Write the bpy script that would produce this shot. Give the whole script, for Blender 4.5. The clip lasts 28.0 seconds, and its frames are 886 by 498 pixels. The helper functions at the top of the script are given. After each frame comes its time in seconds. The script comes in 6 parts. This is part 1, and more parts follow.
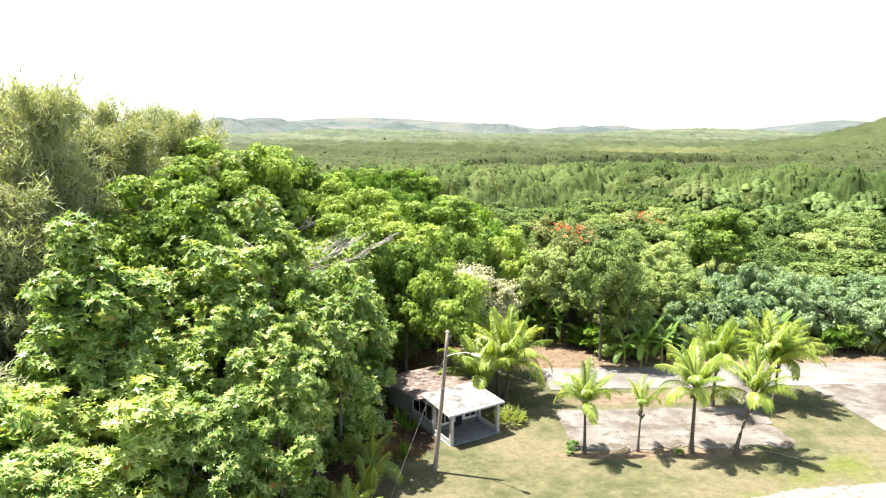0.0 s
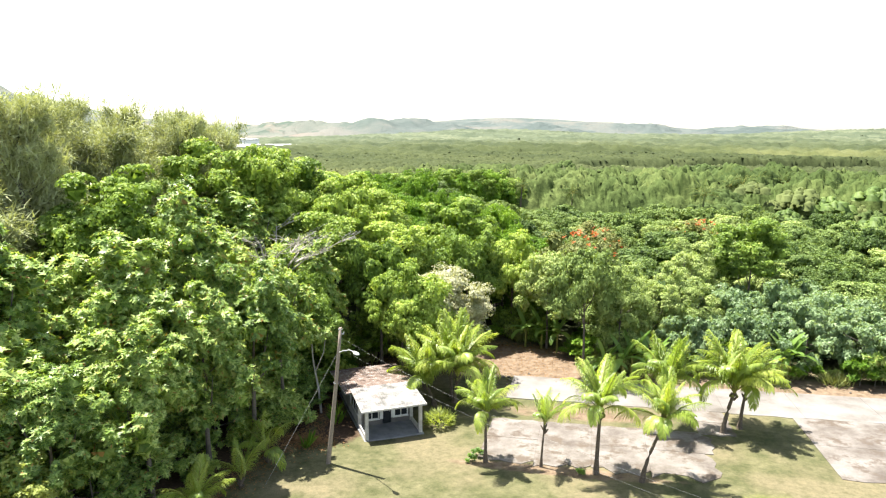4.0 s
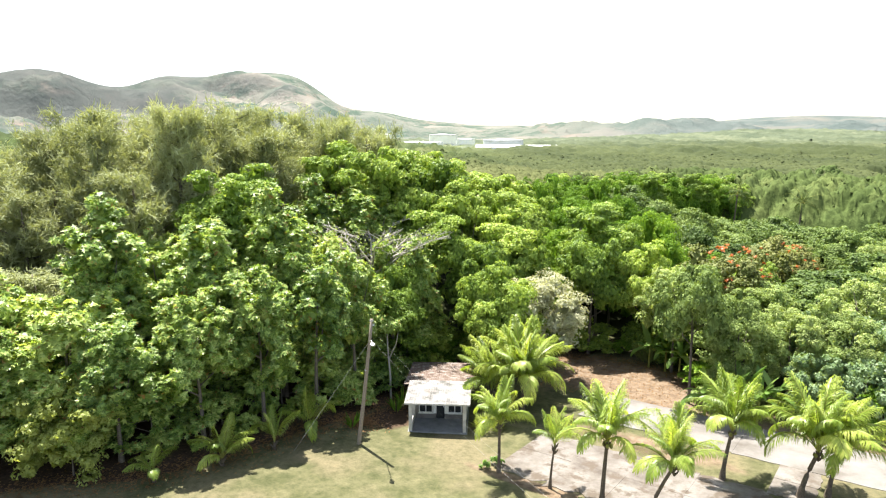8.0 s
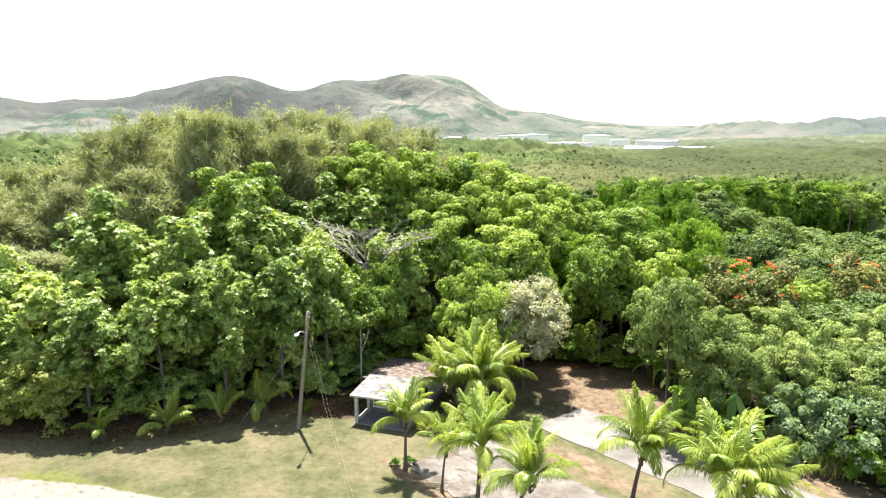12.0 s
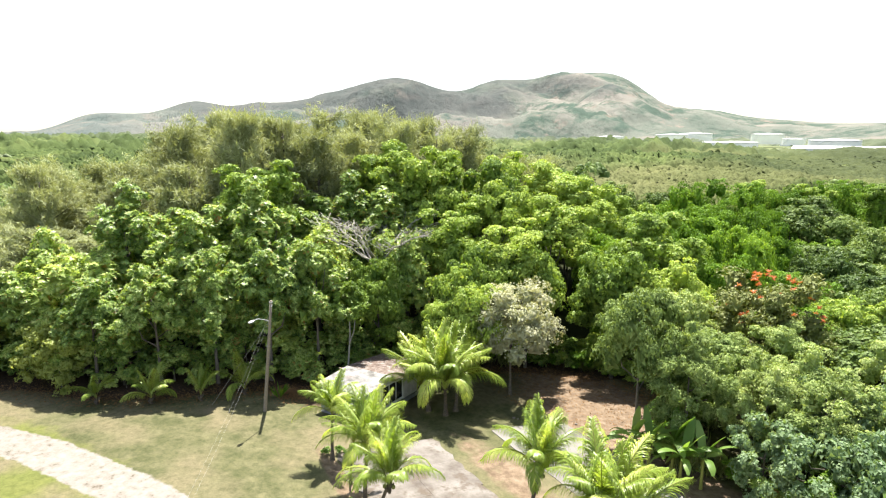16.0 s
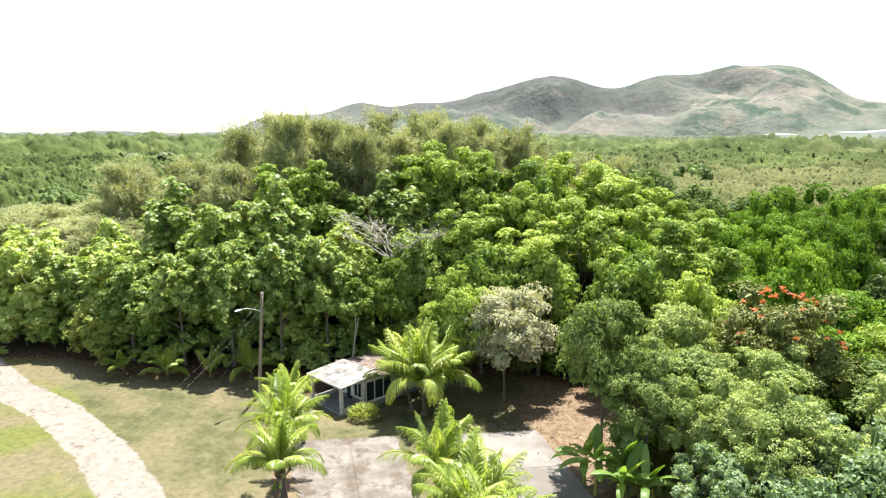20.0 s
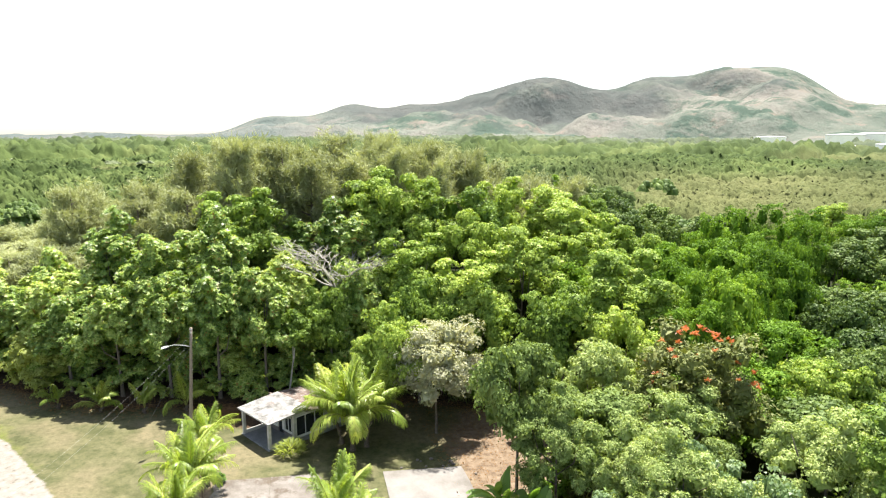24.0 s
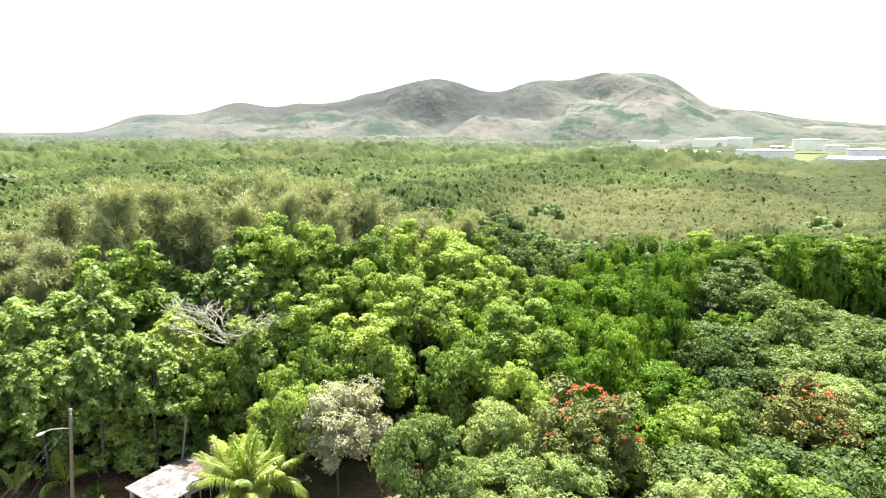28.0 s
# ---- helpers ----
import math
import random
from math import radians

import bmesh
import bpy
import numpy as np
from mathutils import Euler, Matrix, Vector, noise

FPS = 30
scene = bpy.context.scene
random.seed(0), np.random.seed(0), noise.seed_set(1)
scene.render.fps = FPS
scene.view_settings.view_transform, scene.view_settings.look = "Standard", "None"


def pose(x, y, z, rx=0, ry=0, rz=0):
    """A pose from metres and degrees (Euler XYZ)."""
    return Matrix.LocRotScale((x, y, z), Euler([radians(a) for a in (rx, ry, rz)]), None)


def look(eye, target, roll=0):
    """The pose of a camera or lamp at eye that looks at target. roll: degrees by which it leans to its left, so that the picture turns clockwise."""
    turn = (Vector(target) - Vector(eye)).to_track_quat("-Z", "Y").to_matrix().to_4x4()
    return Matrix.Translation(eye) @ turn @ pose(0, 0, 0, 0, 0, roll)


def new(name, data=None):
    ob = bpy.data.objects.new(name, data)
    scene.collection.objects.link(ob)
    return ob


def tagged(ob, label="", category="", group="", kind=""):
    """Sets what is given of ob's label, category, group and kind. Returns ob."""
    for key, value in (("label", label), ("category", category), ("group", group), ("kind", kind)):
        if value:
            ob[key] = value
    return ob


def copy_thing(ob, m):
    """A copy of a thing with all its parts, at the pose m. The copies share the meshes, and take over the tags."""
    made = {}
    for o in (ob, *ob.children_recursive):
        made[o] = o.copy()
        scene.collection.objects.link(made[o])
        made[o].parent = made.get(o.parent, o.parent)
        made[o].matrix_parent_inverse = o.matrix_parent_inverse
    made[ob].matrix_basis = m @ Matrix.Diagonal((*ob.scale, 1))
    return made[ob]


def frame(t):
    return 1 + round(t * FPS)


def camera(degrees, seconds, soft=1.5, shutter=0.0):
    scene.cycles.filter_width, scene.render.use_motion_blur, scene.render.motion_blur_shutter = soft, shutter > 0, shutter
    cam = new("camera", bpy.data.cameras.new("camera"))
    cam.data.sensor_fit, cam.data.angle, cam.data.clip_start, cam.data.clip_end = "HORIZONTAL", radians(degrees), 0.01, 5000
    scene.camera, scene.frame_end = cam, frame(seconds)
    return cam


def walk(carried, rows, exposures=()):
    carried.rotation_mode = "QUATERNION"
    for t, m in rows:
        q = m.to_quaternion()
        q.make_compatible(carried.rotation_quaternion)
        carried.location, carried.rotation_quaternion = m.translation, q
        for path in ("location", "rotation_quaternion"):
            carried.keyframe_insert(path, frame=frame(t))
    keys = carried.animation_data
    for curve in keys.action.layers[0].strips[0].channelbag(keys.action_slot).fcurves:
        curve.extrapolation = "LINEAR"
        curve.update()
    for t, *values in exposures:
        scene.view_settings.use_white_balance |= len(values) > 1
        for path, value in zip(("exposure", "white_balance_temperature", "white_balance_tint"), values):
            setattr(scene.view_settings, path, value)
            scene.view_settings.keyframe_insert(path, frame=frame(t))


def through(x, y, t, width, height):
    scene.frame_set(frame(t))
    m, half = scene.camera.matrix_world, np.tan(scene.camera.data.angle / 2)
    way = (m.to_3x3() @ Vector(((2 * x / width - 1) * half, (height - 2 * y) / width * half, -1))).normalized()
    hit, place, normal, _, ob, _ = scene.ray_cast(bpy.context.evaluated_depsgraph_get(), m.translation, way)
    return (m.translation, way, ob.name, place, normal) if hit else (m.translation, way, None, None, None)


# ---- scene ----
cam = camera(68.36, 28.0, soft=1.2)
# seconds, place in metres, yaw, pitch and roll in degrees
ROWS = [
    (0.0, 0.00, 0.00, 21.90, 0.00, -9.99, 0.03),
    (0.5, 1.78, -0.04, 21.88, 0.99, -10.00, 0.04),
    (1.0, 3.76, -0.02, 21.90, 2.20, -10.00, 0.04),
    (1.5, 5.78, 0.06, 21.91, 3.35, -9.99, 0.06),
    (2.0, 7.85, 0.18, 21.95, 4.65, -9.98, 0.10),
    (2.5, 9.90, 0.36, 21.98, 6.07, -9.99, 0.13),
    (4.5, 18.10, 1.74, 22.16, 16.08, -10.01, 0.12),
    (5.0, 20.07, 2.32, 22.20, 19.86, -10.03, 0.06),
    (5.5, 21.99, 2.96, 22.21, 22.94, -10.00, 0.01),
    (6.0, 23.90, 3.70, 22.22, 26.00, -9.98, -0.00),
    (6.5, 25.69, 4.51, 22.27, 28.73, -9.98, -0.02),
    (7.0, 27.42, 5.40, 22.26, 31.56, -9.94, -0.03),
    (7.5, 29.18, 6.38, 22.31, 34.15, -9.96, -0.05),
    (8.0, 30.87, 7.43, 22.34, 36.34, -9.95, -0.04),
    (8.5, 32.58, 8.58, 22.39, 38.17, -9.96, -0.00),
    (9.0, 34.27, 9.80, 22.39, 39.89, -9.94, 0.02),
    (9.5, 35.88, 11.08, 22.44, 41.65, -9.96, 0.07),
    (10.0, 37.43, 12.42, 22.46, 43.45, -9.94, 0.08),
    (10.5, 38.93, 13.78, 22.47, 45.14, -9.95, 0.10),
    (11.0, 40.35, 15.16, 22.47, 46.91, -9.93, 0.10),
    (11.5, 41.68, 16.56, 22.43, 48.63, -9.91, 0.08),
    (12.0, 42.94, 18.01, 22.43, 50.19, -9.92, 0.07),
    (12.5, 44.09, 19.48, 22.38, 51.61, -9.94, 0.05),
    (14.5, 48.58, 26.02, 22.37, 58.66, -9.98, -0.03),
    (15.0, 49.47, 27.54, 22.37, 60.40, -9.98, -0.03),
    (15.5, 50.35, 29.15, 22.38, 62.26, -9.98, -0.04),
    (16.0, 51.16, 30.66, 22.39, 63.91, -9.99, -0.04),
    (16.5, 51.96, 32.27, 22.42, 65.62, -10.01, -0.05),
    (17.0, 52.70, 33.91, 22.44, 67.33, -10.03, -0.06),
    (17.5, 53.38, 35.55, 22.47, 69.11, -10.03, -0.10),
    (18.0, 54.00, 37.18, 22.45, 70.84, -10.01, -0.12),
    (18.5, 54.52, 38.78, 22.48, 72.50, -10.04, -0.15),
    (19.0, 55.01, 40.42, 22.50, 74.26, -10.04, -0.20),
    (19.5, 55.45, 42.05, 22.52, 75.95, -10.03, -0.26),
    (20.0, 55.88, 43.72, 22.53, 77.44, -10.03, -0.32),
    (20.5, 56.29, 45.29, 22.52, 77.73, -10.06, -0.34),
    (21.0, 56.56, 46.74, 22.56, 77.71, -10.08, -0.35),
    (21.5, 56.81, 48.11, 22.55, 77.68, -10.07, -0.32),
    (23.5, 56.92, 49.24, 24.75, 77.65, -10.00, -0.29),
    (24.0, 56.89, 49.20, 25.45, 76.92, -9.98, -0.31),
    (24.5, 56.86, 49.16, 26.07, 75.10, -10.01, -0.28),
    (25.0, 56.81, 49.16, 26.67, 73.44, -10.01, -0.21),
    (25.5, 56.75, 49.18, 27.31, 72.11, -10.00, -0.14),
    (26.0, 56.71, 49.18, 27.98, 71.03, -10.00, -0.09),
    (26.5, 56.68, 49.16, 28.66, 70.10, -10.01, -0.03),
    (27.0, 56.61, 49.16, 29.37, 69.29, -10.00, 0.00),
    (27.5, 56.50, 49.16, 30.13, 68.42, -10.02, 0.05),
    (28.0, 56.40, 49.11, 30.90, 67.55, -10.05, 0.06),
]
walk(cam, [(t, pose(x, y, z, 90 + pitch, 0, yaw) @ pose(0, 0, 0, 0, 0, roll)) for t, x, y, z, yaw, pitch, roll in ROWS],
     [(0.0, 1.85), (5.0, 1.82), (10.0, 1.76), (16.0, 1.66), (21.0, 1.62), (25.0, 1.68), (28.0, 1.72)])

# ---- world, sun, exposure ----
SUN_DIR = Vector((-0.343, 0.195, 0.919))          # towards the sun, from the shadows of pole and lamp
elev = math.asin(SUN_DIR.z / SUN_DIR.length)
azim = math.atan2(SUN_DIR.x, SUN_DIR.y)

world = bpy.data.worlds.new("sky")
scene.world = world
world.use_nodes = True
wt = world.node_tree
sky = wt.nodes.new("ShaderNodeTexSky")
sky.sky_type = "NISHITA"
sky.sun_disc = False
sky.sun_elevation = elev
sky.sun_rotation = azim
sky.air_density = 1.0
sky.dust_density = 1.0
sky.ozone_density = 0.6
wt.nodes["Background"].inputs["Strength"].default_value = 0.09
haze = wt.nodes.new("ShaderNodeHueSaturation")       # a milky, hazy sky
haze.inputs["Saturation"].default_value = 0.65
wt.links.new(sky.outputs["Color"], haze.inputs["Color"])
wt.links.new(haze.outputs["Color"], wt.nodes["Background"].inputs["Color"])

sun = new("sun", bpy.data.lights.new("sun", "SUN"))
sun.data.energy = 5.0
sun.data.angle = radians(0.6)
sun.data.color = (1.0, 0.95, 0.87)
sun.matrix_world = look(SUN_DIR * 100, (0, 0, 0))


# ---- helpers of this scene ----
def fast_mesh(name, verts, tris, mats=(), smooth=False, slots=None):
    """A mesh from arrays of places and triangles."""
    me = bpy.data.meshes.new(name)
    verts, tris = np.asarray(verts, np.float32), np.asarray(tris, np.int32)
    me.vertices.add(len(verts))
    me.vertices.foreach_set("co", verts.ravel())
    me.loops.add(tris.size)
    me.loops.foreach_set("vertex_index", tris.ravel())
    me.polygons.add(len(tris))
    me.polygons.foreach_set("loop_start", np.arange(0, tris.size, 3, dtype=np.int32))
    for m in mats:
        me.materials.append(m)
    if slots is not None:
        me.polygons.foreach_set("material_index", np.asarray(slots, np.int32))
    if smooth:
        me.polygons.foreach_set("use_smooth", np.ones(len(tris), bool))
    me.update(calc_edges=True)
    me.validate()
    return me


def part(name, bm, material, parent, label="", smooth=False):
    """A bmesh, or a mesh, as one object under a thing or a part."""
    if isinstance(bm, bmesh.types.BMesh):
        me = bpy.data.meshes.new(name)
        bm.to_mesh(me)
        bm.free()
        me.materials.append(material)
    else:
        me = bm
        if material is not None and not me.materials:
            me.materials.append(material)
    if smooth:
        me.polygons.foreach_set("use_smooth", [True] * len(me.polygons))
    ob = new(name, me)
    ob.parent = parent
    if label:
        tagged(ob, label)
    return ob


def thing(name, m, label, category, group="", kind=""):
    ob = new(name)
    ob.empty_display_size = 0.2
    ob.matrix_basis = m
    return tagged(ob, label, category, group, kind)


def box(bm, x0, x1, y0, y1, z0, z1, bevel=0.0):
    r = bmesh.ops.create_cube(bm, size=1.0)
    vs = r["verts"]
    bmesh.ops.scale(bm, vec=(x1 - x0, y1 - y0, z1 - z0), verts=vs)
    bmesh.ops.translate(bm, vec=((x0 + x1) / 2, (y0 + y1) / 2, (z0 + z1) / 2), verts=vs)
    if bevel:
        es = list({e for v in vs for e in v.link_edges})
        bmesh.ops.bevel(bm, geom=es, offset=bevel, segments=1, affect="EDGES")
    return bm


def boxed(*a, bevel=0.0):
    return box(bmesh.new(), *a, bevel=bevel)


def tube(path, radii, sides=7, cap=True):
    """Places and triangles of a tapered tube along a path."""
    path = [Vector(p) for p in path]
    verts, tris = [], []
    for i, p in enumerate(path):
        d = (path[min(i + 1, len(path) - 1)] - path[max(i - 1, 0)]).normalized()
        a = d.orthogonal().normalized() if abs(d.z) < 0.95 else Vector((1, 0, 0)).cross(d).normalized()
        b = d.cross(a)
        for k in range(sides):
            w = 2 * math.pi * k / sides
            verts.append(p + (a * math.cos(w) + b * math.sin(w)) * radii[i])
        if i:
            o = (i - 1) * sides
            for k in range(sides):
                k2 = (k + 1) % sides
                tris += [(o + k, o + k2, o + sides + k2), (o + k, o + sides + k2, o + sides + k)]
    if cap:
        verts.append(path[-1])
        o = (len(path) - 1) * sides
        tris += [(o + k, o + (k + 1) % sides, len(verts) - 1) for k in range(sides)]
    return [tuple(v) for v in verts], tris


def join(pieces):
    """One pair of places and triangles out of several."""
    verts, tris = [], []
    for v, t in pieces:
        o = len(verts)
        verts += list(v)
        tris += [(a + o, b + o, c + o) for a, b, c in t]
    return verts, tris


def smoothstep(a, b, x):
    t = np.clip((x - a) / (b - a), 0, 1)
    return t * t * (3 - 2 * t)


# ---- the lie of the land ----
def ground_z(x, y):
    """Height of the ground: a lawn that falls gently away, a tree-covered rise west of it."""
    x, y = np.asarray(x, float), np.asarray(y, float)
    near = np.exp(-(((x - 12) / 70) ** 2 + ((y - 45) / 60) ** 2) ** 2)
    z = (-0.05 - 0.05 * (y - 40) + 0.02 * x) * near
    z = z - 0.24 * np.exp(-(((x - 1.5) / 5.5) ** 2 + ((y - 48) / 6.0) ** 2) ** 2)
    z = z + 8.5 * np.exp(-(((x + 36) / 17) ** 2 + ((y - 55) / 30) ** 2))
    z = z - 1.5 * np.exp(-(((x - 20) / 40) ** 2 + ((y - 115) / 32) ** 2))
    # rolling scrubland that rises towards the far hills
    r = np.hypot(x - 20, y - 40)
    z = z + 17 * smoothstep(430, 1150, r) * (1 - smoothstep(1250, 1480, r)) * smoothstep(-0.55, -0.2, x / (np.abs(y) + 60)) * (0.75 + 0.35 * np.sin(x / 90) * np.cos(y / 120))
    return z


# ---- materials ----
def material(name, build):
    m = bpy.data.materials.new(name)
    m.use_nodes = True
    nt = m.node_tree
    build(nt, nt.nodes["Principled BSDF"])
    return m


def node(nt, kind, **inputs):
    n = nt.nodes.new(kind)
    for k, v in inputs.items():
        n.inputs[k.replace("_", " ")].default_value = v
    return n


def coords(nt, space="Object"):
    return nt.nodes.new("ShaderNodeTexCoord").outputs[space]


def noise_fac(nt, scale, detail=4.0, rough=0.6, vec=None):
    n = node(nt, "ShaderNodeTexNoise", Scale=scale, Detail=detail, Roughness=rough)
    nt.links.new(vec if vec is not None else coords(nt), n.inputs["Vector"])
    return n.outputs["Fac"]


def ramp(nt, fac, stops):
    r = nt.nodes.new("ShaderNodeValToRGB")
    el = r.color_ramp.elements
    while len(el) < len(stops):
        el.new(0.5)
    for e, (p, c) in zip(el, stops):
        e.position = p
        e.color = (*c, 1) if len(c) == 3 else c
    nt.links.new(fac, r.inputs["Fac"])
    return r.outputs["Color"]


def mix(nt, fac, a, b, kind="MIX"):
    m = nt.nodes.new("ShaderNodeMix")
    m.data_type, m.blend_type = "RGBA", kind
    for sock, v in ((m.inputs["Factor"], fac), (m.inputs["A"], a), (m.inputs["B"], b)):
        if isinstance(v, bpy.types.NodeSocket):
            nt.links.new(v, sock)
        elif isinstance(v, (int, float)):
            sock.default_value = v
        else:
            sock.default_value = (*v, 1)
    return m.outputs["Result"]


def bump(nt, bsdf, height, strength, distance):
    b = node(nt, "ShaderNodeBump", Strength=strength, Distance=distance)
    nt.links.new(height, b.inputs["Height"])
    nt.links.new(b.outputs["Normal"], bsdf.inputs["Normal"])


def leaf_material(name, dark, light, glow, through=0.36, rough=0.4, odd=None, patch=0.55, speck=0.34, gloss=0.3):
    """Leaves: colour by leaf and by plant, with light passing through the blades."""
    def build(nt, bsdf):
        geo = nt.nodes.new("ShaderNodeNewGeometry")
        info = nt.nodes.new("ShaderNodeObjectInfo")
        patches = noise_fac(nt, patch, 3.0, 0.55)
        a = nt.nodes.new("ShaderNodeMath")
        a.operation = "MULTIPLY_ADD"
        nt.links.new(geo.outputs["Random Per Island"], a.inputs[0])
        a.inputs[1].default_value = speck
        b = nt.nodes.new("ShaderNodeMath")
        b.operation = "MULTIPLY_ADD"
        nt.links.new(info.outputs["Random"], b.inputs[0])
        b.inputs[1].default_value = 0.5
        c = nt.nodes.new("ShaderNodeMath")
        c.operation = "MULTIPLY_ADD"
        nt.links.new(patches, c.inputs[0])
        c.inputs[1].default_value = 0.9
        c.inputs[2].default_value = -0.4
        nt.links.new(c.outputs[0], b.inputs[2])
        nt.links.new(b.outputs[0], a.inputs[2])
        stops = [(0.05, dark), (0.55, light), (0.95, glow)]
        col = ramp(nt, a.outputs[0], stops)
        if odd is not None:
            rare = ramp(nt, geo.outputs["Random Per Island"], [(0.965, (0, 0, 0)), (0.985, (1, 1, 1))])
            col = mix(nt, rare, col, odd)
        nt.links.new(col, bsdf.inputs["Base Color"])
        bsdf.inputs["Roughness"].default_value = rough
        bsdf.inputs["Specular IOR Level"].default_value = gloss if rough < 0.7 else 0.1
        tr = nt.nodes.new("ShaderNodeBsdfTranslucent")
        bright = mix(nt, 1.0, col, (1.5, 1.45, 0.62), "MULTIPLY")
        nt.links.new(bright, tr.inputs["Color"])
        ms = node(nt, "ShaderNodeMixShader", Fac=through)
        nt.links.new(bsdf.outputs[0], ms.inputs[1])
        nt.links.new(tr.outputs[0], ms.inputs[2])
        nt.links.new(ms.outputs[0], nt.nodes["Material Output"].inputs["Surface"])
    return material(name, build)


LEAF_BROAD = leaf_material("broad leaves", (0.066, 0.13, 0.03), (0.225, 0.338, 0.077), (0.51, 0.59, 0.19), through=0.36, rough=0.42, odd=(0.36, 0.22, 0.07), speck=0.7, gloss=0.36)
LEAF_FOREST = leaf_material("forest leaves", (0.058, 0.112, 0.02), (0.215, 0.315, 0.058), (0.43, 0.52, 0.118), through=0.26, rough=0.5, speck=0.48, gloss=0.15)
# darker copy of the forest leaves: shade put into the farther crowns' colour
LEAF_FOREST_SHADED = leaf_material("deep green leaves", (0.038, 0.072, 0.019), (0.115, 0.176, 0.044), (0.235, 0.305, 0.088), through=0.22, rough=0.55, speck=0.42, gloss=0.15)
LEAF_VINE = leaf_material("vine leaves", (0.045, 0.098, 0.011), (0.145, 0.262, 0.028), (0.30, 0.425, 0.062), through=0.26, rough=0.62, speck=0.4, gloss=0.12)
LEAF_PALE = leaf_material("pale feathery leaves", (0.10, 0.152, 0.042), (0.23, 0.308, 0.096), (0.42, 0.49, 0.19), through=0.24, rough=0.6, speck=0.55, gloss=0.12)
LEAF_SILVER = leaf_material("silver green leaves", (0.10, 0.165, 0.072), (0.205, 0.295, 0.142), (0.36, 0.45, 0.255), through=0.3, rough=0.5, speck=0.45, gloss=0.3)
LEAF_NEEDLE = leaf_material("ironwood needles", (0.225, 0.25, 0.125), (0.34, 0.37, 0.195), (0.48, 0.50, 0.29), through=0.2, rough=0.8, speck=0.2)
LEAF_GREY = leaf_material("pale blossom and grey leaves", (0.21, 0.23, 0.12), (0.38, 0.39, 0.25), (0.55, 0.53, 0.39), through=0.25, rough=0.8)
LEAF_PALM = leaf_material("palm leaflets", (0.14, 0.22, 0.038), (0.31, 0.40, 0.08), (0.55, 0.58, 0.19), through=0.5, rough=0.36, gloss=0.45)
LEAF_BANANA = leaf_material("banana leaves", (0.095, 0.18, 0.032), (0.17, 0.285, 0.06), (0.29, 0.40, 0.115), through=0.45, rough=0.42)
LEAF_BUSH = leaf_material("yellow green bush leaves", (0.20, 0.25, 0.06), (0.34, 0.39, 0.11), (0.48, 0.51, 0.18), through=0.4, rough=0.5)
LEAF_REED = leaf_material("marsh reeds", (0.16, 0.185, 0.06), (0.235, 0.265, 0.09), (0.33, 0.35, 0.14), through=0.2, rough=0.85)
LEAF_FLAME = leaf_material("flame flowers", (0.36, 0.10, 0.035), (0.47, 0.16, 0.06), (0.52, 0.25, 0.11), through=0.3)
LEAF_RUST = leaf_material("rust tinged leaves", (0.11, 0.14, 0.035), (0.22, 0.235, 0.065), (0.36, 0.325, 0.11), through=0.15, rough=0.65)
FAR_FOREST = leaf_material("far forest leaves", (0.046, 0.072, 0.021), (0.093, 0.132, 0.041), (0.158, 0.197, 0.07), through=0.15, rough=0.95, patch=0.035, speck=0.12)
FAR_PALE = leaf_material("far light green leaves", (0.083, 0.108, 0.038), (0.142, 0.172, 0.062), (0.212, 0.238, 0.092), through=0.15, rough=0.95, patch=0.035, speck=0.12)
FAR_DRY = leaf_material("olive green low canopy leaves", (0.115, 0.14, 0.055), (0.165, 0.195, 0.08), (0.22, 0.24, 0.105), through=0.15, rough=0.95, patch=0.02, speck=0.16)
# leaves tinted light grey-green, with the haze in their colour
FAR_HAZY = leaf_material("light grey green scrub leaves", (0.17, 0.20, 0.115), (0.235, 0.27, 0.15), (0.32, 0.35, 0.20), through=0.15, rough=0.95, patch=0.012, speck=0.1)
LEAF_DRY = leaf_material("dry brown leaves", (0.13, 0.075, 0.035), (0.24, 0.14, 0.065), (0.36, 0.25, 0.13), through=0.15, rough=0.8)


def bark_build(dark, light, scale=6.0):
    def build(nt, bsdf):
        f = noise_fac(nt, scale, 6.0, 0.7)
        nt.links.new(ramp(nt, f, [(0.3, dark), (0.7, light)]), bsdf.inputs["Base Color"])
        bsdf.inputs["Roughness"].default_value = 0.9
        bump(nt, bsdf, f, 0.6, 0.02)
    return build


BARK = material("grey brown bark", bark_build((0.06, 0.05, 0.04), (0.20, 0.17, 0.135)))
BARK_PALE = material("pale bare bark", bark_build((0.26, 0.24, 0.21), (0.46, 0.43, 0.38)))
BARK_PALM = material("ringed palm bark", bark_build((0.045, 0.034, 0.025), (0.16, 0.125, 0.09), 9.0))
RACHIS = material("yellow green palm stalk", bark_build((0.16, 0.18, 0.03), (0.30, 0.29, 0.07), 3.0))
POLE_WOOD = material("weathered pole wood", bark_build((0.15, 0.12, 0.09), (0.33, 0.28, 0.22), 14.0))


